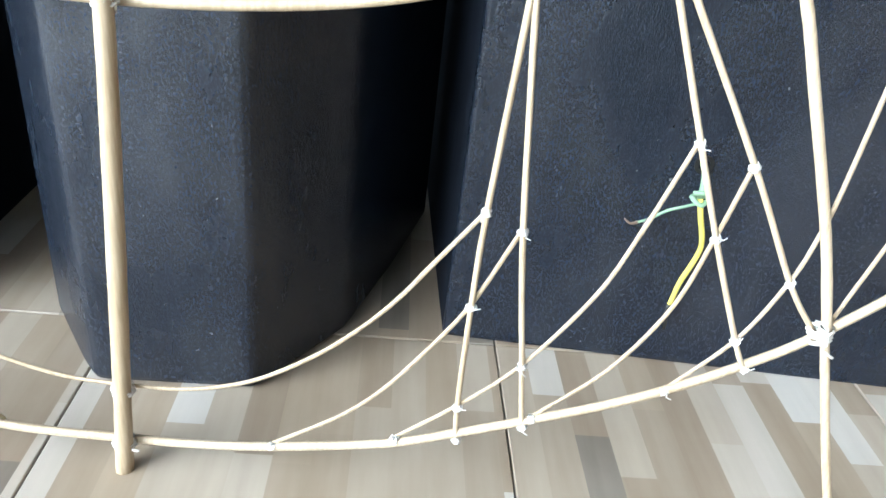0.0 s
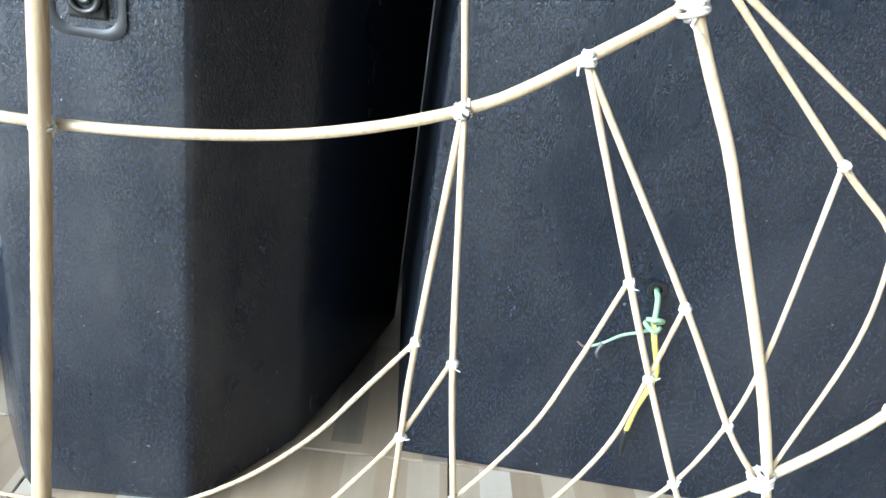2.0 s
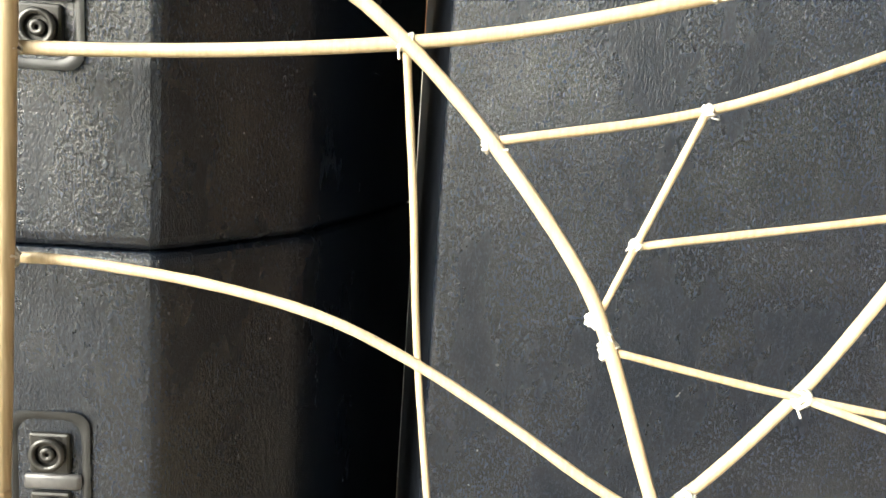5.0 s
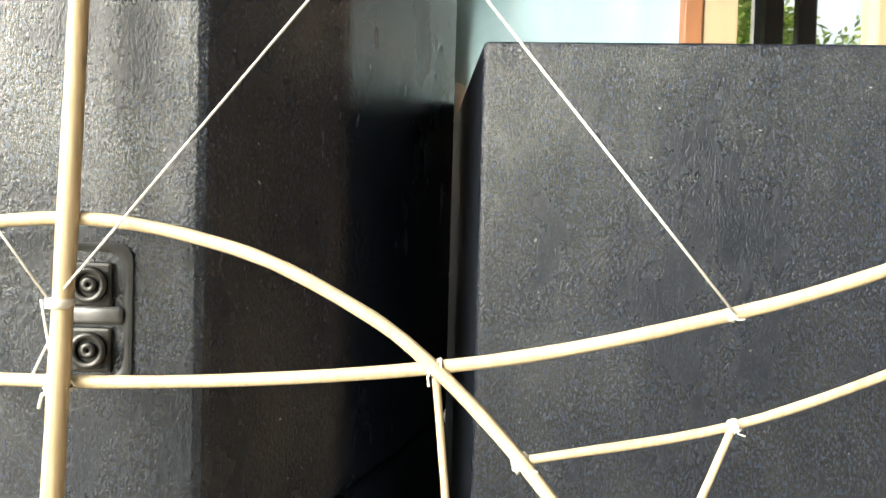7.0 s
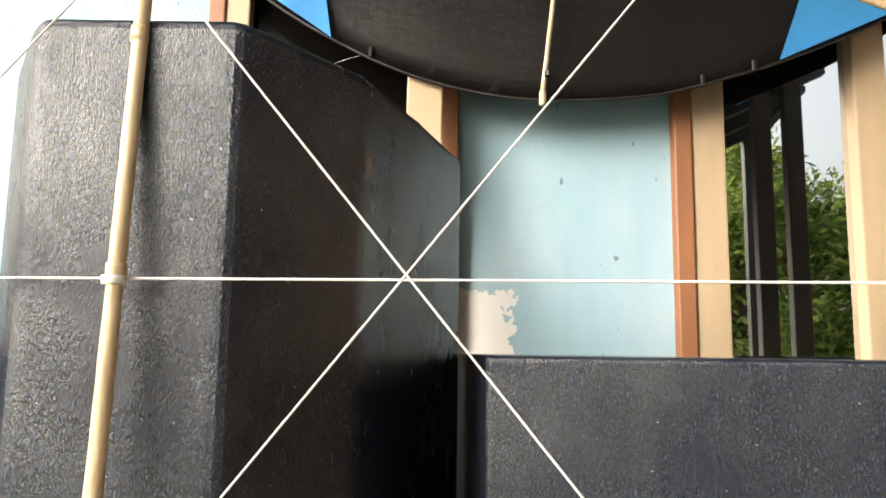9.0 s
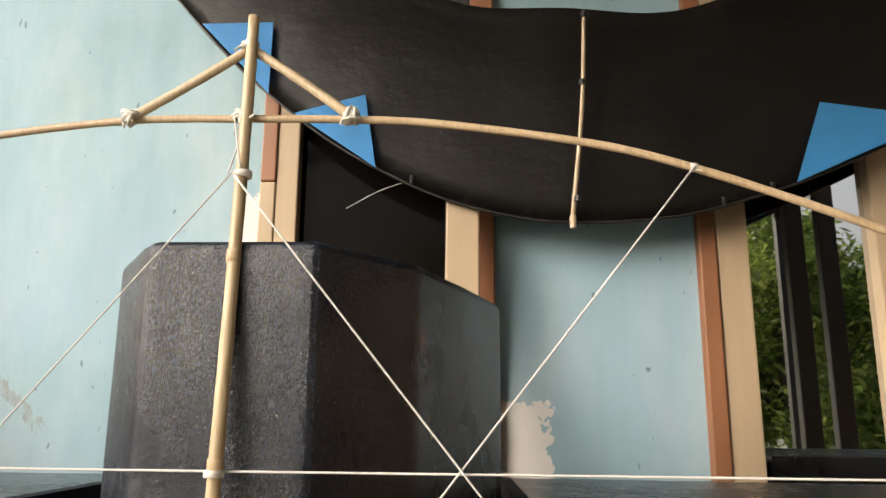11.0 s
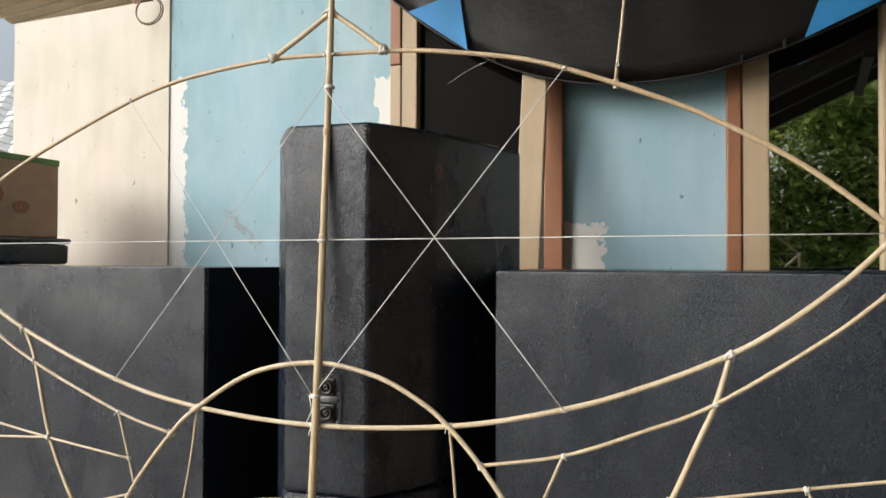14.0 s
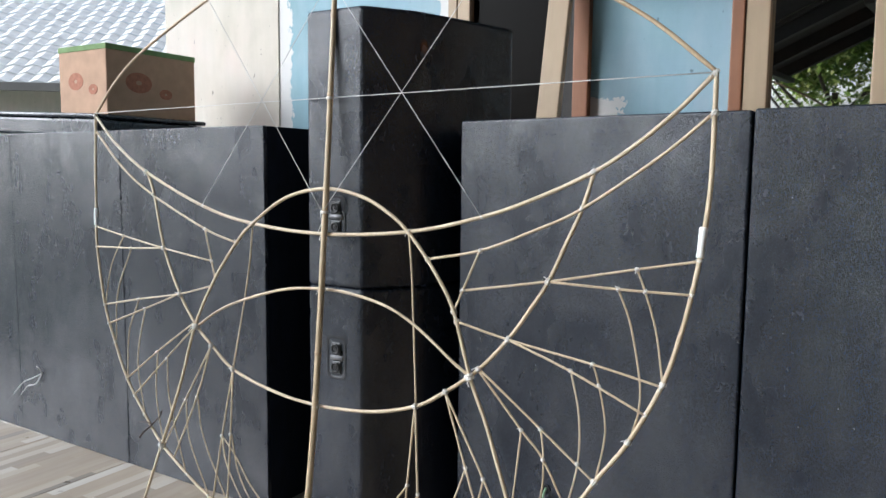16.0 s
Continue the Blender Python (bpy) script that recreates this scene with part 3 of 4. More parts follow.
def lash(u, v, size=0.008, off=0.0, turn=0.0):
    """Thread wound round a joint: a bundle of small turns with loose ends."""
    bm = bmesh.new()
    c = kp(u, v, off)
    path = []
    for k in range(9):
        a = turn + random.uniform(-0.5, 0.5) + (math.pi / 2 if k % 2 else 0)
        d = Vector((math.cos(a), 0, math.sin(a)))
        e = Vector((-math.sin(a), 0, math.cos(a)))
        s = size * random.uniform(0.7, 0.95)
        sh = e * random.uniform(-0.45, 0.45) * size
        path += [c + sh + d * s * math.cos(q) + Vector((0, 1, 0)) * s * 0.85 * math.sin(q) for q in (2 * math.pi * i / 9 for i in range(10))]
    a = random.uniform(0, 6.28)
    path += [c + Vector((math.cos(a), -0.7, math.sin(a))) * size * 0.9, c + Vector((math.cos(a + 0.4), -0.7, math.sin(a + 0.4))) * size * 1.5]
    tube(path, size * 0.18, size * 0.12, 4, 0.12, 1.0, bm)
    kpart("lashing", bm, M_THREAD)


# spine
SPINE = [(-0.044, -0.002), (-0.040, 0.083), (-0.033, 0.25), (-0.028, 0.40), (-0.026, 0.62), (-0.026, 0.80), (-0.026, 0.98), (-0.027, 1.108), (-0.028, 1.24), (-0.030, 1.44), (-0.032, 1.552)]
rod("spine", SPINE, 0.0080, 0.0060, 0.009, "thick pale bamboo spine", 1.0)
for u, v, r in ((-0.027, 1.116, 0.0074), (-0.027, 0.52, 0.0079), (-0.029, 1.30, 0.0070)):
    p = kp(u, v, 0.009)
    kpart("spine_node", tube([p + Vector((0, 0, d)) for d in (-0.006, -0.002, 0.002, 0.006)], r * 0.97, r * 0.97, 10, 0.05), M_OLDBAMBOO, "darker node of the bamboo")

# wing spar, crescents and outline
ARCH = [(-0.991, 1.106), (-0.90, 1.195), (-0.78, 1.272), (-0.568, 1.362), (-0.419, 1.412), (-0.291, 1.434), (-0.151, 1.445), (-0.034, 1.442), (0.073, 1.437), (0.158, 1.429), (0.298, 1.404), (0.387, 1.377), (0.513, 1.326), (0.604, 1.282), (0.720, 1.209), (0.832, 1.114)]
rod("wing_spar", ARCH, 0.0042, 0.0040, 0.0, "long bowed bamboo wing spar", 0.85, M_OLDBAMBOO)
rod("brace", [(-0.034, 1.519), (0.020, 1.480), (0.073, 1.439)], 0.005, None, 0.003)
rod("brace", [(-0.034, 1.519), (-0.092, 1.482), (-0.151, 1.447)], 0.005, None, 0.003)
rod("upper_crescent", [(0.830, 1.112), (0.771, 1.052), (0.696, 0.991), (0.625, 0.946), (0.514, 0.896), (0.391, 0.854), (0.211, 0.815), (-0.036, 0.797), (-0.274, 0.810), (-0.470, 0.847), (-0.726, 0.936), (-0.880, 1.018), (-0.991, 1.104)], 0.0043, None, 0.0, "bowed bamboo crescent spar")
rod("lower_crescent", [(0.832, 1.046), (0.747, 0.974), (0.605, 0.877), (0.506, 0.831), (0.393, 0.787), (0.265, 0.760)], 0.0033, 0.003)
rod("lower_crescent", [(-0.981, 1.053), (-0.846, 0.951), (-0.695, 0.873), (-0.460, 0.788), (-0.331, 0.758)], 0.0033, 0.003)
rod("outer_rim", [(0.832, 1.112), (0.833, 1.048), (0.834, 0.922), (0.824, 0.805), (0.814, 0.739), (0.800, 0.671), (0.774, 0.580), (0.719, 0.467), (0.660, 0.381), (0.594, 0.276), (0.517, 0.202), (0.465, 0.166), (0.408, 0.134), (0.357, 0.111), (0.302, 0.090), (0.244, 0.069), (0.181, 0.049), (0.084, 0.033), (0.017, 0.027), (-0.041, 0.026), (-0.145, 0.027), (-0.26, 0.044), (-0.399, 0.090), (-0.487, 0.126), (-0.603, 0.185), (-0.687, 0.253), (-0.776, 0.339), (-0.841, 0.434), (-0.902, 0.541), (-0.955, 0.710), (-0.967, 0.815), (-0.980, 0.943), (-0.991, 1.104)], 0.0044, 0.0042, 0.0, "long bamboo rim bent under the kite")
rod("arch_hoop", [(0.521, 0.205), (0.493, 0.288), (0.450, 0.394), (0.427, 0.449), (0.387, 0.529), (0.347, 0.638), (0.321, 0.690), (0.265, 0.761), (0.211, 0.815), (0.162, 0.850), (0.080, 0.886), (-0.033, 0.902), (-0.160, 0.878), (-0.274, 0.810), (-0.331, 0.758), (-0.409, 0.657), (-0.478, 0.529), (-0.528, 0.367), (-0.598, 0.182)], 0.0044, None, 0.004, "tall bamboo arch of the kite's body")
rod("prop_leg", [(0.518, 0.206), (0.552, 0.105), (0.588, 0.003)], 0.0040, None, 0.006)
rod("prop_leg", [(-0.596, 0.188), (-0.632, 0.095), (-0.668, 0.003)], 0.0040, None, 0.006)
rod("hoop_top", [(0.384, 0.531), (0.341, 0.554), (0.285, 0.588, 0.004), (0.230, 0.618, 0.007), (0.174, 0.643, 0.005), (0.114, 0.657, 0.006), (0.045, 0.665, 0.009), (-0.028, 0.667, 0.012), (-0.160, 0.655, 0.014), (-0.312, 0.613, 0.014), (-0.402, 0.575, 0.008), (-0.477, 0.526)], 0.0036, None, 0.0)
rod("hoop_bottom", [(0.625, 0.946), (0.605, 0.877), (0.578, 0.814), (0.545, 0.738), (0.510, 0.681), (0.466, 0.618), (0.401, 0.547), (0.326, 0.490), (0.252, 0.446), (0.130, 0.411), (-0.030, 0.396), (-0.174, 0.403), (-0.326, 0.434), (-0.414, 0.484), (-0.477, 0.526), (-0.554, 0.604), (-0.633, 0.726), (-0.689, 0.873), (-0.726, 0.936)], 0.0042, None, -0.003, "wide bamboo hoop")

# feather sticks: nearly straight ribs and thin curved quills
def ribs(paths):
    """Nearly straight sticks of the wings."""
    for r in paths:
        rod("rib", r, 0.0026, 0.0023, random.uniform(-0.001, 0.003))


ribs([
    [(0.211, 0.815), (0.221, 0.720, 0.006), (0.230, 0.618, 0.009), (0.253, 0.448)], [(-0.278, 0.805), (-0.294, 0.720, 0.012), (-0.312, 0.613, 0.016), (-0.326, 0.437)],
    [(0.393, 0.789), (0.357, 0.704), (0.337, 0.657)], [(-0.460, 0.789), (-0.427, 0.705), (-0.409, 0.657)],
    [(0.357, 0.703), (0.545, 0.738), (0.717, 0.775), (0.824, 0.797)], [(0.545, 0.738), (0.684, 0.737), (0.815, 0.739)],
    [(0.345, 0.639), (0.466, 0.618), (0.644, 0.596), (0.774, 0.576)], [(0.466, 0.618), (0.602, 0.577), (0.747, 0.522)],
])
ribs([
    [(0.404, 0.550), (0.547, 0.457), (0.660, 0.381)], [(0.402, 0.547), (0.506, 0.447), (0.556, 0.400), (0.614, 0.307)],
    [(0.326, 0.490), (0.385, 0.346), (0.415, 0.274), (0.453, 0.189), (0.467, 0.163)], [(0.326, 0.490), (0.428, 0.333), (0.481, 0.244), (0.512, 0.204)],
    [(0.252, 0.446), (0.242, 0.275), (0.240, 0.194), (0.240, 0.096), (0.243, 0.058)], [(0.253, 0.444), (0.271, 0.263), (0.288, 0.143), (0.297, 0.080)],
    [(-0.962, 0.770), (-0.824, 0.750), (-0.633, 0.726), (-0.427, 0.705)], [(-0.955, 0.710), (-0.785, 0.716), (-0.633, 0.726)],
])
ribs([
    [(-0.900, 0.541), (-0.737, 0.573), (-0.554, 0.606), (-0.415, 0.642)], [(-0.877, 0.487), (-0.706, 0.549), (-0.554, 0.606)],
    [(-0.776, 0.339), (-0.641, 0.435), (-0.485, 0.537)], [(-0.737, 0.297), (-0.597, 0.424), (-0.478, 0.529)],
    [(-0.414, 0.482), (-0.507, 0.325), (-0.588, 0.187)], [(-0.414, 0.482), (-0.461, 0.341), (-0.546, 0.160)],
    [(-0.326, 0.434), (-0.356, 0.258), (-0.380, 0.088)], [(-0.326, 0.434), (-0.324, 0.269), (-0.325, 0.066)],
])
def quills(paths):
    """Thin curved sticks."""
    for q in paths:
        rod("quill", q, 0.0021, 0.0018, random.uniform(-0.003, 0.0))


quills([
    [(0.717, 0.775), (0.734, 0.736), (0.757, 0.670), (0.774, 0.580)], [(0.684, 0.737), (0.711, 0.674), (0.733, 0.578), (0.734, 0.524), (0.721, 0.471)],
    [(0.644, 0.596), (0.658, 0.558), (0.675, 0.478), (0.662, 0.386)], [(0.602, 0.577), (0.623, 0.498), (0.626, 0.408), (0.604, 0.300)],
    [(0.547, 0.457), (0.556, 0.400), (0.554, 0.324), (0.524, 0.214)], [(0.506, 0.447), (0.498, 0.338), (0.492, 0.288), (0.481, 0.244), (0.454, 0.188), (0.408, 0.134)],
    [(0.428, 0.331), (0.415, 0.274), (0.397, 0.211), (0.359, 0.148), (0.304, 0.093)], [(0.385, 0.345), (0.360, 0.272), (0.336, 0.214), (0.288, 0.143), (0.240, 0.096), (0.190, 0.056)],
])
quills([
    [(0.271, 0.263), (0.240, 0.194), (0.209, 0.147), (0.176, 0.104), (0.140, 0.071), (0.084, 0.035)],
    [(0.242, 0.275), (0.209, 0.230), (0.178, 0.188), (0.144, 0.153), (0.109, 0.125), (0.064, 0.099), (0.013, 0.085), (-0.040, 0.083), (-0.10, 0.087), (-0.17, 0.110), (-0.24, 0.155), (-0.30, 0.215), (-0.356, 0.258)],
    [(-0.824, 0.750), (-0.880, 0.660), (-0.902, 0.541)], [(-0.785, 0.716), (-0.844, 0.580), (-0.841, 0.438)],
    [(-0.737, 0.573), (-0.779, 0.472), (-0.776, 0.339)], [(-0.706, 0.549), (-0.731, 0.398), (-0.687, 0.253)],
])
quills([
    [(-0.641, 0.435), (-0.640, 0.317), (-0.598, 0.184)], [(-0.597, 0.424), (-0.580, 0.310), (-0.500, 0.135)],
    [(-0.507, 0.325), (-0.487, 0.223), (-0.399, 0.092)], [(-0.461, 0.341), (-0.429, 0.235), (-0.300, 0.056)],
    [(-0.356, 0.258), (-0.325, 0.175), (-0.200, 0.036)], [(-0.324, 0.269), (-0.280, 0.16), (-0.150, 0.030)],
])

# lashings at the joints
for u, v in ((0.384, 0.531), (0.515, 0.205), (-0.477, 0.527), (-0.598, 0.184)):
    lash(u, v, 0.0115, 0.004)
for u, v in ((-0.028, 0.797), (-0.028, 0.396), (-0.040, 0.083), (-0.043, 0.027), (-0.027, 0.672), (-0.034, 1.519), (-0.035, 1.441), (0.073, 1.438), (-0.151, 1.446)):
    lash(u, v, 0.0100, 0.006)
BIG = [(0.211, 0.815), (-0.276, 0.809), (0.252, 0.446), (-0.326, 0.435), (0.326, 0.490), (-0.414, 0.483), (0.402, 0.549), (0.466, 0.618), (0.545, 0.738), (0.625, 0.946), (-0.726, 0.936), (0.832, 1.112), (-0.990, 1.104), (0.834, 1.046), (0.774, 0.579), (0.719, 0.468), (0.660, 0.382), (0.594, 0.277), (-0.554, 0.605), (-0.633, 0.726), (0.265, 0.760), (0.337, 0.657), (0.346, 0.639), (-0.331, 0.758)]
for u, v in BIG:
    lash(u, v, 0.0072, 0.001, random.uniform(0, 3))
SMALL = [(0.393, 0.787), (0.391, 0.854), (-0.460, 0.788), (-0.470, 0.847), (0.605, 0.877), (-0.689, 0.873), (0.357, 0.704), (0.717, 0.775), (0.734, 0.737), (0.684, 0.737), (0.815, 0.739), (0.824, 0.797), (0.644, 0.596), (0.658, 0.558), (0.602, 0.577), (0.747, 0.522), (0.547, 0.457), (0.556, 0.400), (0.506, 0.447), (0.626, 0.408), (0.385, 0.345), (0.428, 0.332), (0.415, 0.274), (0.481, 0.244), (0.453, 0.189), (0.467, 0.164), (0.408, 0.134), (0.304, 0.092), (0.297, 0.083), (0.242, 0.275)]
SMALL_MORE = [(0.271, 0.263), (0.240, 0.194), (0.288, 0.143), (0.240, 0.096), (0.243, 0.062), (0.190, 0.055), (0.084, 0.034), (-0.409, 0.657), (-0.427, 0.705), (-0.824, 0.750), (-0.785, 0.716), (-0.737, 0.573), (-0.706, 0.549), (-0.641, 0.435), (-0.597, 0.424), (-0.507, 0.325), (-0.461, 0.341), (-0.356, 0.258), (-0.324, 0.269), (-0.960, 0.770), (-0.955, 0.710), (-0.902, 0.541), (-0.877, 0.488), (-0.841, 0.437), (-0.776, 0.339), (-0.737, 0.297), (-0.687, 0.253), (-0.399, 0.091), (-0.487, 0.127), (0.387, 1.377), (-0.484, 1.393)]
for u, v in SMALL + SMALL_MORE:
    lash(u, v, 0.0048, 0.001, random.uniform(0, 3))
for pts in ([(0.827, 0.855), (0.8255, 0.83), (0.8235, 0.803)], [(-0.9655, 0.825), (-0.966, 0.80), (-0.9635, 0.775)]):
    kpart("tape_splice", tube(spline([kp(u, v) for u, v in pts], 5), 0.0072, 0.0064, 10, 0.08), M_TAPE, "white tape wound over a splice")


def cord(name, a, b, r=0.0009, sag=0.0):
    pts = [a.lerp(b, i / 8) + Vector((0, 0, -sag * math.sin(math.pi * i / 8))) for i in range(9)]
    kpart(name, tube(pts, r, r, 6, 0.03), M_STRING)


cord("string", kp(0.832, 1.113, 0.004), kp(-0.989, 1.110, 0.004), 0.0010)
cord("string", kp(-0.034, 1.378, 0.022), kp(0.391, 0.856, 0.006))
cord("string", kp(-0.034, 1.378, 0.022), kp(-0.470, 0.849, 0.006))
cord("string", kp(0.387, 1.377, 0.005), kp(-0.031, 0.848, 0.014))
cord("string", kp(-0.484, 1.393, 0.005), kp(-0.031, 0.848, 0.014))
for sx in (-1, 1):
    cord("string", kp(-0.034 + 0.007 * sx, 1.440, 0.012), kp(-0.034 - 0.006 * sx, 1.380, 0.016), 0.0009)
    cord("string", kp(-0.031 + 0.009 * sx, 0.850, 0.010), kp(-0.034 - 0.008 * sx, 0.800, 0.014), 0.0009)
for v in (1.380, 0.848, 1.110):
    p = kp(-0.028, v, 0.009)
    kpart("thread_ring", tube([p + Vector((0, 0, d)) for d in (-0.003, 0, 0.003)], 0.0088, 0.0088, 10, 0.06), M_THREAD)

M_TWIG = plain("dark_twig", (0.05, 0.035, 0.025), 0.8, 0, 0.3, 60, 0.2)
kpart("twig", tube([kp(-0.698, 0.185, 0.006), kp(-0.673, 0.209, 0.008), kp(-0.640, 0.234, 0.007), kp(-0.606, 0.262, 0.010), kp(-0.593, 0.283, 0.012)], 0.0034, 0.0018, 6, 0.1), M_TWIG, "dry dark twig")
kpart("twig", tube([kp(-0.640, 0.234, 0.007), kp(-0.660, 0.238, 0.012), kp(-0.688, 0.233, 0.014)], 0.0022, 0.0012, 6, 0.1), M_TWIG, "dry dark twig")

# ---------------------------------------------------------------- dark kite hung on the wall
hang = thing("hanging_kite", "large dark plastic kite with blue corner flaps hung on the wall", "kite", (0.40, 0.95, 1.557))
HINV = Matrix.Translation((-0.40, -0.95, -1.557))


def hy(x, z):
    return 0.952 - 0.05 * x + 0.05 * (z - 1.6)


def hpart(name, bm, mat, label="", smooth=False):
    o = part(name, bm, mat, hang, label, smooth)
    o.matrix_parent_inverse = HINV
    return o


RIM = [(-0.86, 2.62), (-0.72, 2.38), (-0.543, 2.150), (-0.40, 1.985), (-0.272, 1.864), (-0.13, 1.750), (0.017, 1.663), (0.12, 1.615), (0.222, 1.583), (0.33, 1.562), (0.442, 1.557), (0.55, 1.561), (0.658, 1.576), (0.819, 1.622), (0.961, 1.677), (1.10, 1.745), (1.28, 1.86), (1.46, 2.02), (1.62, 2.22)]
TOP = [(-0.70, 2.75), (0.0, 2.17), (0.40, 2.07), (0.80, 2.10), (1.70, 2.6)]
rim = spline([(x, hy(x, z), z) for x, z in RIM], 4)
bm = bmesh.new()
cols = []
NU = 10
top = spline([(x, hy(x, z), z) for x, z in TOP], 24)
for i, p in enumerate(rim):
    q = top[round(i * (len(top) - 1) / (len(rim) - 1))]
    col = []
    for j in range(NU + 1):
        t = j / NU
        v = p.lerp(q, t)
        v.y += -0.012 * math.sin(math.pi * t) + 0.005 * noise.noise(v * 7)
        col.append(bm.verts.new(v))
    cols.append(col)
for a, b in zip(cols, cols[1:]):
    for j in range(NU):
        bm.faces.new((a[j], b[j], b[j + 1], a[j + 1]))
bmesh.ops.solidify(bm, geom=bm.faces[:], thickness=0.0012)
hpart("film", bm, M_FILM, "wrinkled dark brown plastic film", True)
hpart("hem", tube(rim, 0.0035, None, 6, 0.1), M_FILM, "", True)
for tri in (((-0.464, 2.063), (-0.290, 2.058), (-0.288, 1.873)), ((-0.225, 1.823), (-0.063, 1.862), (-0.034, 1.686)), ((0.907, 1.806), (1.145, 1.762), (0.842, 1.629))):
    bm = bmesh.new()
    f = bm.faces.new([bm.verts.new((x, hy(x, z) - 0.022, z)) for x, z in tri])
    bmesh.ops.solidify(bm, geom=[f], thickness=0.002)
    hpart("corner_flap", bm, M_BLUEFILM, "bright blue triangular flap")
hpart("spine_rod", tube(spline([(0.424, 0.898, 2.03), (0.412, 0.898, 1.8), (0.386, 0.908, 1.555)], 6), 0.0042, 0.0052, 8, 0.05), M_BAMBOO, "thin bamboo rod", True)
for x, z in ((0.3965, 1.600), (0.4135, 1.86), (0.423, 2.02)):
    hpart("tie", tube([Vector((x, 0.896, z + d)) for d in (-0.006, 0, 0.006)], 0.0075, 0.0065, 8, 0.1), M_PLASTIC, "black tie")
hpart("rod_tip", tube([Vector((0.387, 0.908, z)) for z in (1.54, 1.552, 1.566)], 0.0068, 0.0072, 8, 0.05), M_BAMBOO)
for x, z in ((0.045, 1.658), (0.80, 1.622), (0.70, 1.592)):
    hpart("tie", tube([Vector((x, hy(x, z) - 0.006, z + d)) for d in (-0.008, 0, 0.012)], 0.004, 0.006, 6, 0.1), M_PLASTIC, "black tie")
cord_bm = tube(spline([(0.035, 0.955, 1.660), (-0.03, 0.95, 1.635), (-0.10, 0.96, 1.60)], 5), 0.0006)
hpart("loose_thread", cord_bm, M_STRING)

# ---------------------------------------------------------------- carton on a black case
case = thing("equipment_case", "flat black equipment case lying on the bass cabinets", "case", (-1.95, 0.62, 1.0625))
case.rotation_euler = (0, radians(2.5), 0)
part("case_body", box(-0.40, 0.435, -0.16, 0.36, 0.018, 0.090, 0.012), M_CAB, case)
part("case_lid", box(-0.405, 0.44, -0.165, 0.365, 0.092, 0.110, 0.008), M_CAB, case)
carton = thing("carton", "brown cardboard carton with red oval prints and green tape edges", "box", (-1.69, 0.74, 1.155))
part("carton_body", box(-0.155, 0.150, -0.215, 0.215, 0, 0.272, 0.003, 1), M_CARD, carton)
part("tape_band", box(-0.157, 0.152, -0.217, 0.217, 0.252, 0.274, 0.002, 1), M_CARDGREEN, carton, "green printed band")
for y, z, s in ((-0.07, 0.135, 0.062), (0.06, 0.10, 0.032)):
    part("print", disc_ring((0, 0, 0), 1.0, 0.22, 0.001, Matrix.Translation((0.1505, y, z)) @ Matrix.Rotation(radians(90), 4, "Z") @ Matrix.Diagonal((s, 1, s * 0.66, 1))), M_CARDRED, carton, "faded red oval print")
for x, z, s in ((-0.045, 0.135, 0.048), (0.065, 0.10, 0.028)):
    part("print", disc_ring((0, 0, 0), 1.0, 0.22, 0.001, Matrix.Translation((x, -0.2155, z)) @ Matrix.Diagonal((s, 1, s * 0.72, 1))), M_CARDRED, carton, "faded red oval print")

# ---------------------------------------------------------------- beyond the cream wall
bm = bmesh.new()
NY = 180
lo, hi = [], []
for i in range(NY + 1):
    k = i / NY
    y = 1.32 + 2.4 * k
    dz = 0.006 * math.sin(i * 2 * math.pi / 6)
    lo.append(bm.verts.new((-3.6, y + 0.55, 2.74 - 0.42 * k + dz)))
    hi.append(bm.verts.new((-1.05, y - 0.02, 2.72 - 0.42 * k + dz)))
for i in range(NY):
    bm.faces.new((lo[i], hi[i], hi[i + 1], lo[i + 1]))
bmesh.ops.solidify(bm, geom=bm.faces[:], thickness=0.003)
eave = tagged(part("side_roof", bm, M_ROOF, None, "", True), "pale corrugated roof sheet seen from below", "roof", kind="structure")
raft = part("rafter", tube([Vector((-2.35, 1.50, 2.72)), Vector((-1.43, 1.265, 2.083))], 0.035, None, 4), M_WOOD)
tagged(raft, "dark wooden rafter under the corrugated roof", "rafter")
pipe = part("batten", tube([Vector((-1.95, 1.28, 2.56)), Vector((-1.60, 1.25, 2.31)), Vector((-1.37, 1.22, 2.15))], 0.013, None, 8), M_TAN, None, "", True)
tagged(pipe, "thin tan batten under the roof", "batten")
coil = thing("cable_coil", "small coil of brown cable hanging on the wall corner", "cable", (-1.315, 1.14, 2.018))
for k in range(2):
    r = 0.060 - 0.004 * k
    part("cable_loop", tube([Vector((r * math.cos(a), -0.006 * k, r * math.sin(a) * 0.85 - 0.02)) for a in (2 * math.pi * i / 24 for i in range(25))], 0.0026, None, 6), M_CABLE, coil, "", True)
brk = thing("wall_bracket", "small metal bracket with wire on the wall corner", "bracket", (-1.285, 1.12, 2.1))
part("pipe", tube([Vector((0.022, 0.004, z)) for z in (0.02, 0.2, 0.45, 0.7)], 0.009, None, 8), M_CABLE, brk, "brown upright pipe", True)
part("clamp", box(0.0, 0.03, -0.012, 0.014, -0.02, 0.05, 0.004), M_CERAMIC, brk)
part("clamp", box(0.008, 0.036, -0.010, 0.014, 0.13, 0.142, 0.003), M_CERAMIC, brk)
part("insulator", tube([Vector((-0.004, -0.012, z)) for z in (0.05, 0.06, 0.075)], 0.010, 0.007, 10), M_CERAMIC, brk, "", True)
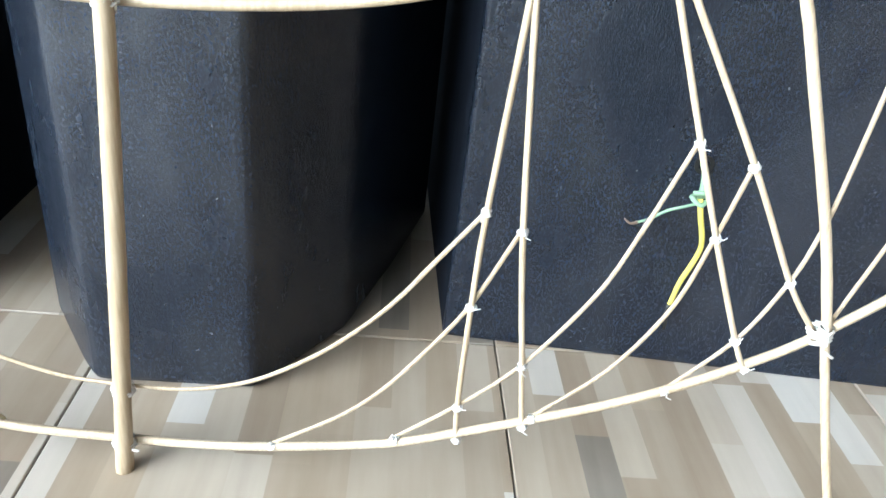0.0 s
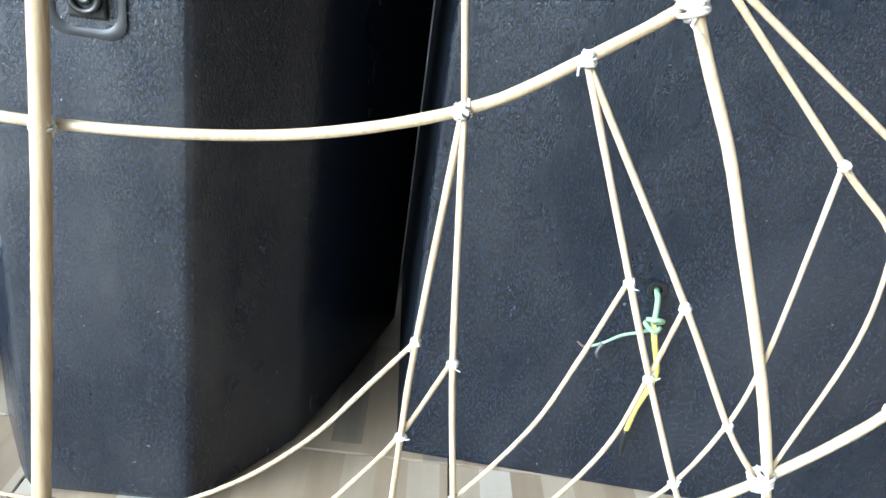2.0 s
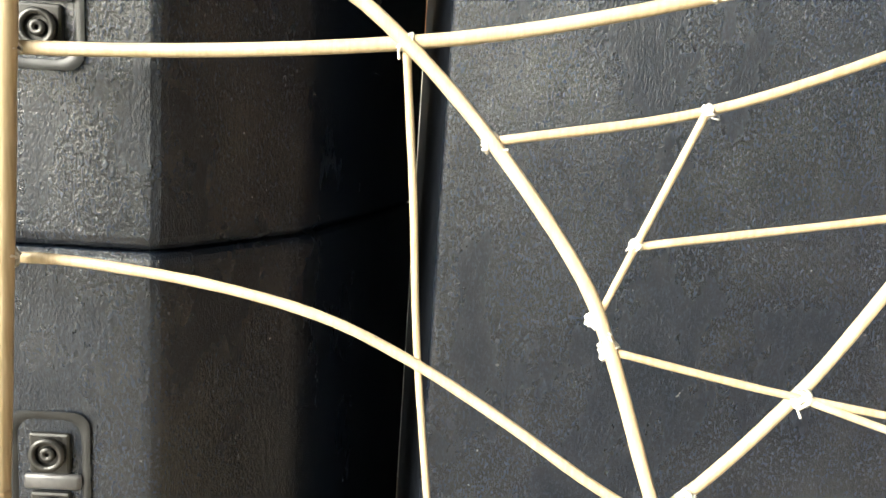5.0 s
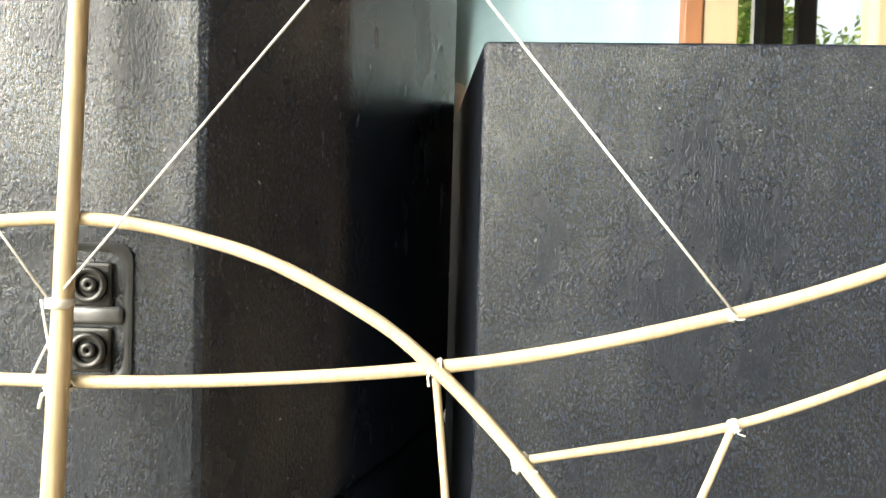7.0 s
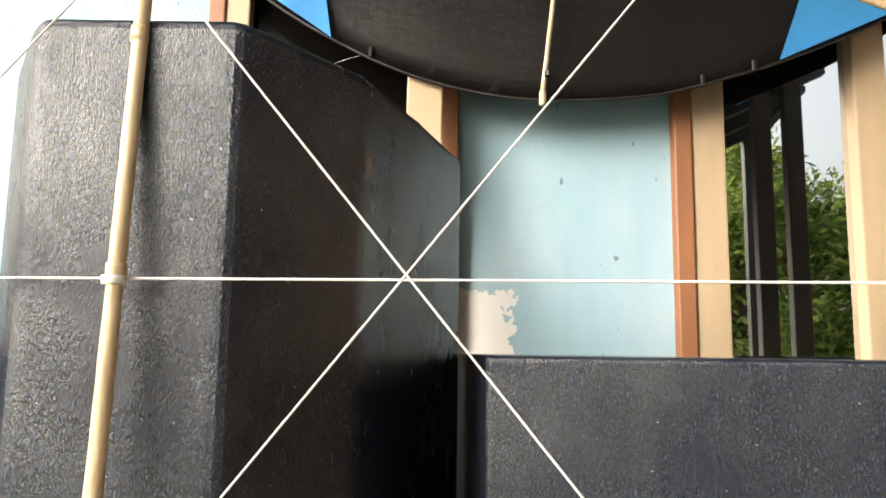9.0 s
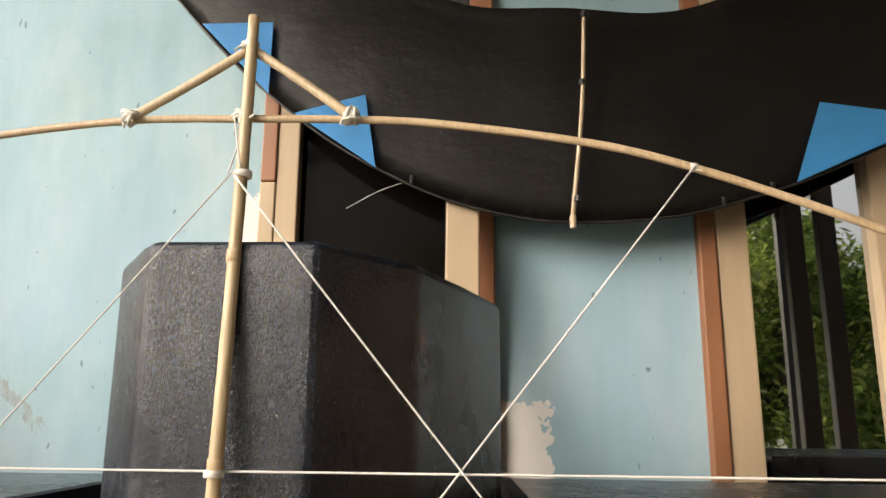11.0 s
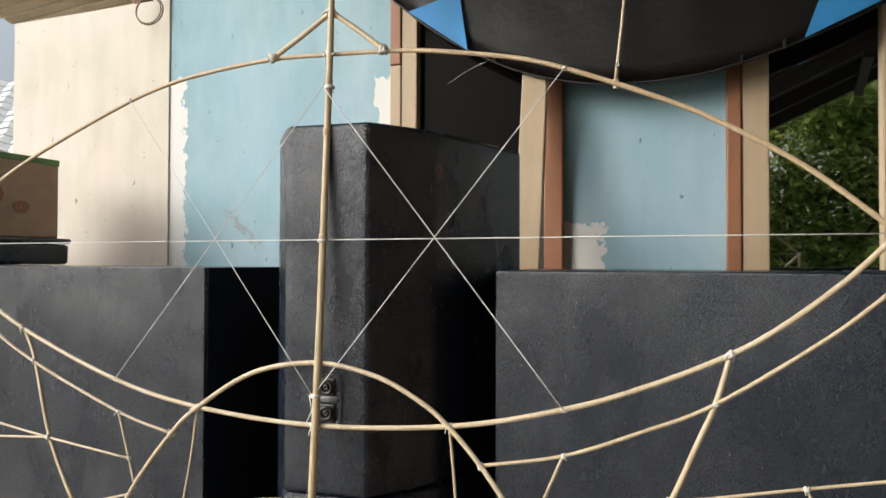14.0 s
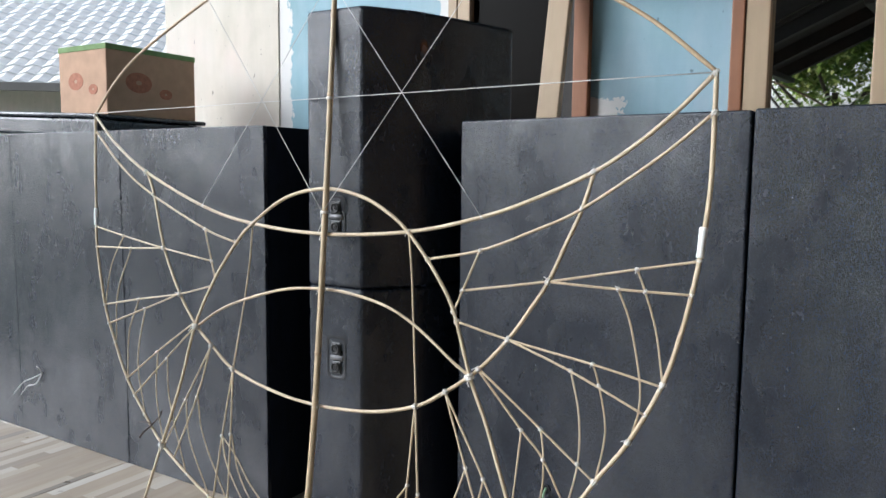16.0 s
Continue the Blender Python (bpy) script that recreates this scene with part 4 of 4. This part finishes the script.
part("wire", tube(spline([(0.01, -0.005, 0.3), (0.018, -0.01, 0.1), (0.005, -0.008, -0.08)], 5), 0.0028), M_CABLE, brk, "", True)

# neighbour's tiled roof, far left
nb = thing("neighbour_house", "pale neighbouring house with a tiled roof", "house", (-9, 6, 0))
part("wall", box(-3.5, 3.5, 0.6, 4, -0.2, 2.2), M_CREAM, nb)
part("roof", prism([(-4, 0), (4, 0), (4, 0.08), (-4, 0.08)], 2.1, 2.22), M_CEIL, nb, "grey eaves board")
bm = bmesh.new()
for r in range(14):
    for c in range(30):
        x, y, z = -4 + c * 0.27 + (r % 2) * 0.02, r * 0.27, 2.2 + r * 0.15
        q = [bm.verts.new(v) for v in ((x, y, z + 0.02), (x + 0.13, y - 0.01, z + 0.06), (x + 0.26, y, z + 0.02), (x + 0.26, y + 0.3, z + 0.16), (x + 0.13, y + 0.3, z + 0.20), (x, y + 0.3, z + 0.16))]
        bm.faces.new((q[0], q[1], q[4], q[5]))
        bm.faces.new((q[1], q[2], q[3], q[4]))
tiles = part("roof_tiles", bm, M_RTILE, nb, "pale curved roof tiles")
tiles["kind"] = "stuff"
nb.rotation_euler = (0, 0, radians(38))

# ---------------------------------------------------------------- garden behind the viewer, mirrored in the panes
for x, y in ((1.66, -2.0), (1.85, -2.03), (-2.75, -2.0)):
    p = part("porch_post", box(-0.05, 0.05, -0.05, 0.05, -0.006, 2.9, 0.006), M_POST)
    p.location = (x, y, 0)
    tagged(p, "dark square wooden terrace post", "post", group="terrace posts")


beam = part("porch_beam", box(-2.8, 1.92, -2.05, -1.97, 2.902, 2.98, 0.005), M_POST)
tagged(beam, "dark wooden eaves beam resting on the terrace posts", "beam")
for x in (-1.1, -0.6):
    arm = part("porch_joist", box(x - 0.03, x + 0.03, -2.05, -1.2, 2.982, 3.05, 0.004), M_POST)
    tagged(arm, "dark wooden joist between ceiling and eaves beam", "joist", group="terrace joists")

# dark lean-to roof beyond the terrace, inferred from its reflection, low on one side
lean = thing("lean_to_roof", "dark lean-to roof beyond the terrace posts, known by its reflection", "roof", (0.5, -3.3, -0.12))


def lean_z(x):
    return 2.33 + 0.44 * (x - 1.0)


def lean_part(name, bm, mat, label=""):
    part(name, bm, mat, lean, label).matrix_parent_inverse = Matrix.Translation((-0.5, 3.3, 0.12))


def lean_slab(x0, x1, y0, y1, low, high):
    bm = bmesh.new()
    lo = [bm.verts.new((x, y, lean_z(x) + low)) for x, y in ((x0, y0), (x1, y0), (x1, y1), (x0, y1))]
    hi = [bm.verts.new((x, y, lean_z(x) + high)) for x, y in ((x0, y0), (x1, y0), (x1, y1), (x0, y1))]
    bm.faces.new(lo[::-1])
    bm.faces.new(hi)
    for i in range(4):
        bm.faces.new((lo[i], lo[(i + 1) % 4], hi[(i + 1) % 4], hi[i]))
    return bm


lean_part("roof_sheet", lean_slab(-0.45, 2.15, -3.4, -2.12, 0.10, 0.13), M_UNLIT)
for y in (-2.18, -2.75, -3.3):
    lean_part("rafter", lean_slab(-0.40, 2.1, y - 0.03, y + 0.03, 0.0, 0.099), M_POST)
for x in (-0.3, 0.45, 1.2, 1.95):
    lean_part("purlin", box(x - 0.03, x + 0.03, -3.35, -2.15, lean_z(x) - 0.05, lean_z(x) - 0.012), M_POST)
# gable panel added to keep sky out of the gap and off the cabinets
bm = bmesh.new()
gable = [(-0.44, lean_z(-0.44) + 0.132), (1.95, lean_z(1.95) + 0.132), (1.95, 2.96), (-0.44, 2.96)]
front = [bm.verts.new((x, -2.125, z)) for x, z in gable]
rear = [bm.verts.new((x, -2.103, z)) for x, z in gable]
bm.faces.new(front)
bm.faces.new(rear[::-1])
for i in range(4):
    bm.faces.new((front[i], rear[i], rear[(i + 1) % 4], front[(i + 1) % 4]))
bmesh.ops.recalc_face_normals(bm, faces=bm.faces)
lean_part("gable_board", bm, M_UNLIT, "dark panel added to block sky up to the terrace ceiling")
lean_part("post", box(1.87, 1.97, -3.35, -3.25, -0.12, lean_z(1.87) + 0.02), M_POST)


def tree(x, y, h, r, count, seed):
    rnd = random.Random(seed)
    t = thing("tree", "leafy green garden tree", "tree", (x, y, -0.12), group="garden trees")
    bm = tube(spline([(0, 0, 0), (0.05, 0.03, h * 0.3), (-0.05, 0.0, h * 0.62)], 5), 0.10, 0.04, 8)
    for k in range(7):
        a, z = rnd.uniform(0, 6.28), h * rnd.uniform(0.3, 0.6)
        tube(spline([(0, 0, z), (0.4 * r * math.cos(a), 0.4 * r * math.sin(a), z + 0.12 * h), (0.8 * r * math.cos(a), 0.8 * r * math.sin(a), z + 0.3 * h)], 4), 0.035, 0.012, 6, 0, 1, bm)
    part("trunk", bm, M_BARK, t, "", True)
    bm = bmesh.new()
    clumps = [(rnd.gauss(0, r * 0.45), rnd.gauss(0, r * 0.45), h * rnd.uniform(0.28, 1.0), rnd.uniform(0.25, 0.5)) for _ in range(26)]
    for k in range(count):
        cx, cy, cz, cr = rnd.choice(clumps)
        p = Vector((cx + rnd.gauss(0, cr * 0.6), cy + rnd.gauss(0, cr * 0.6), max(0.1, cz + rnd.gauss(0, cr * 0.5))))
        u = Vector((rnd.gauss(0, 1), rnd.gauss(0, 1), rnd.gauss(-0.3, 0.6))).normalized()
        w = u.cross(Vector((rnd.gauss(0, 1), rnd.gauss(0, 1), 1))).normalized()
        s = rnd.uniform(0.035, 0.085)
        bm.faces.new([bm.verts.new(p + u * s * a + w * s * b) for a, b in ((-1, 0), (0, 0.38), (1, 0), (0, -0.38))])
    crown = part("crown", bm, M_LEAF, t)
    crown["kind"] = "stuff"


for i, (x, y, h, r) in enumerate(((-0.8, -7.6, 2.9, 1.3), (1.0, -7.2, 2.9, 1.2), (2.6, -6.6, 3.1, 1.2), (4.2, -6.4, 3.6, 1.4), (6.2, -6.0, 3.3, 1.4), (5.4, -4.2, 2.6, 1.1), (3.4, -9.0, 4.3, 1.5))):
    tree(x, y, h * (1.2 if x < 3 else 0.86), r, 15000, i)

# ---------------------------------------------------------------- floor tiles
T = 0.427
tile_me = bpy.data.meshes.new("tile")
bm = box(-T / 2 + 0.0008, T / 2 - 0.0008, -T / 2 + 0.0008, T / 2 - 0.0008, -0.008, 0.0, 0.0012, 1)
bm.to_mesh(tile_me)
bm.free()
tile_me.materials.append(M_TILE)
for i in range(-7, 5):
    for j in range(-5, 3):
        o = new("tile", tile_me)
        o.parent = floor
        o.location = (0.305 + T * (i + 0.5), 0.157 + T * (j - 0.5), 0)
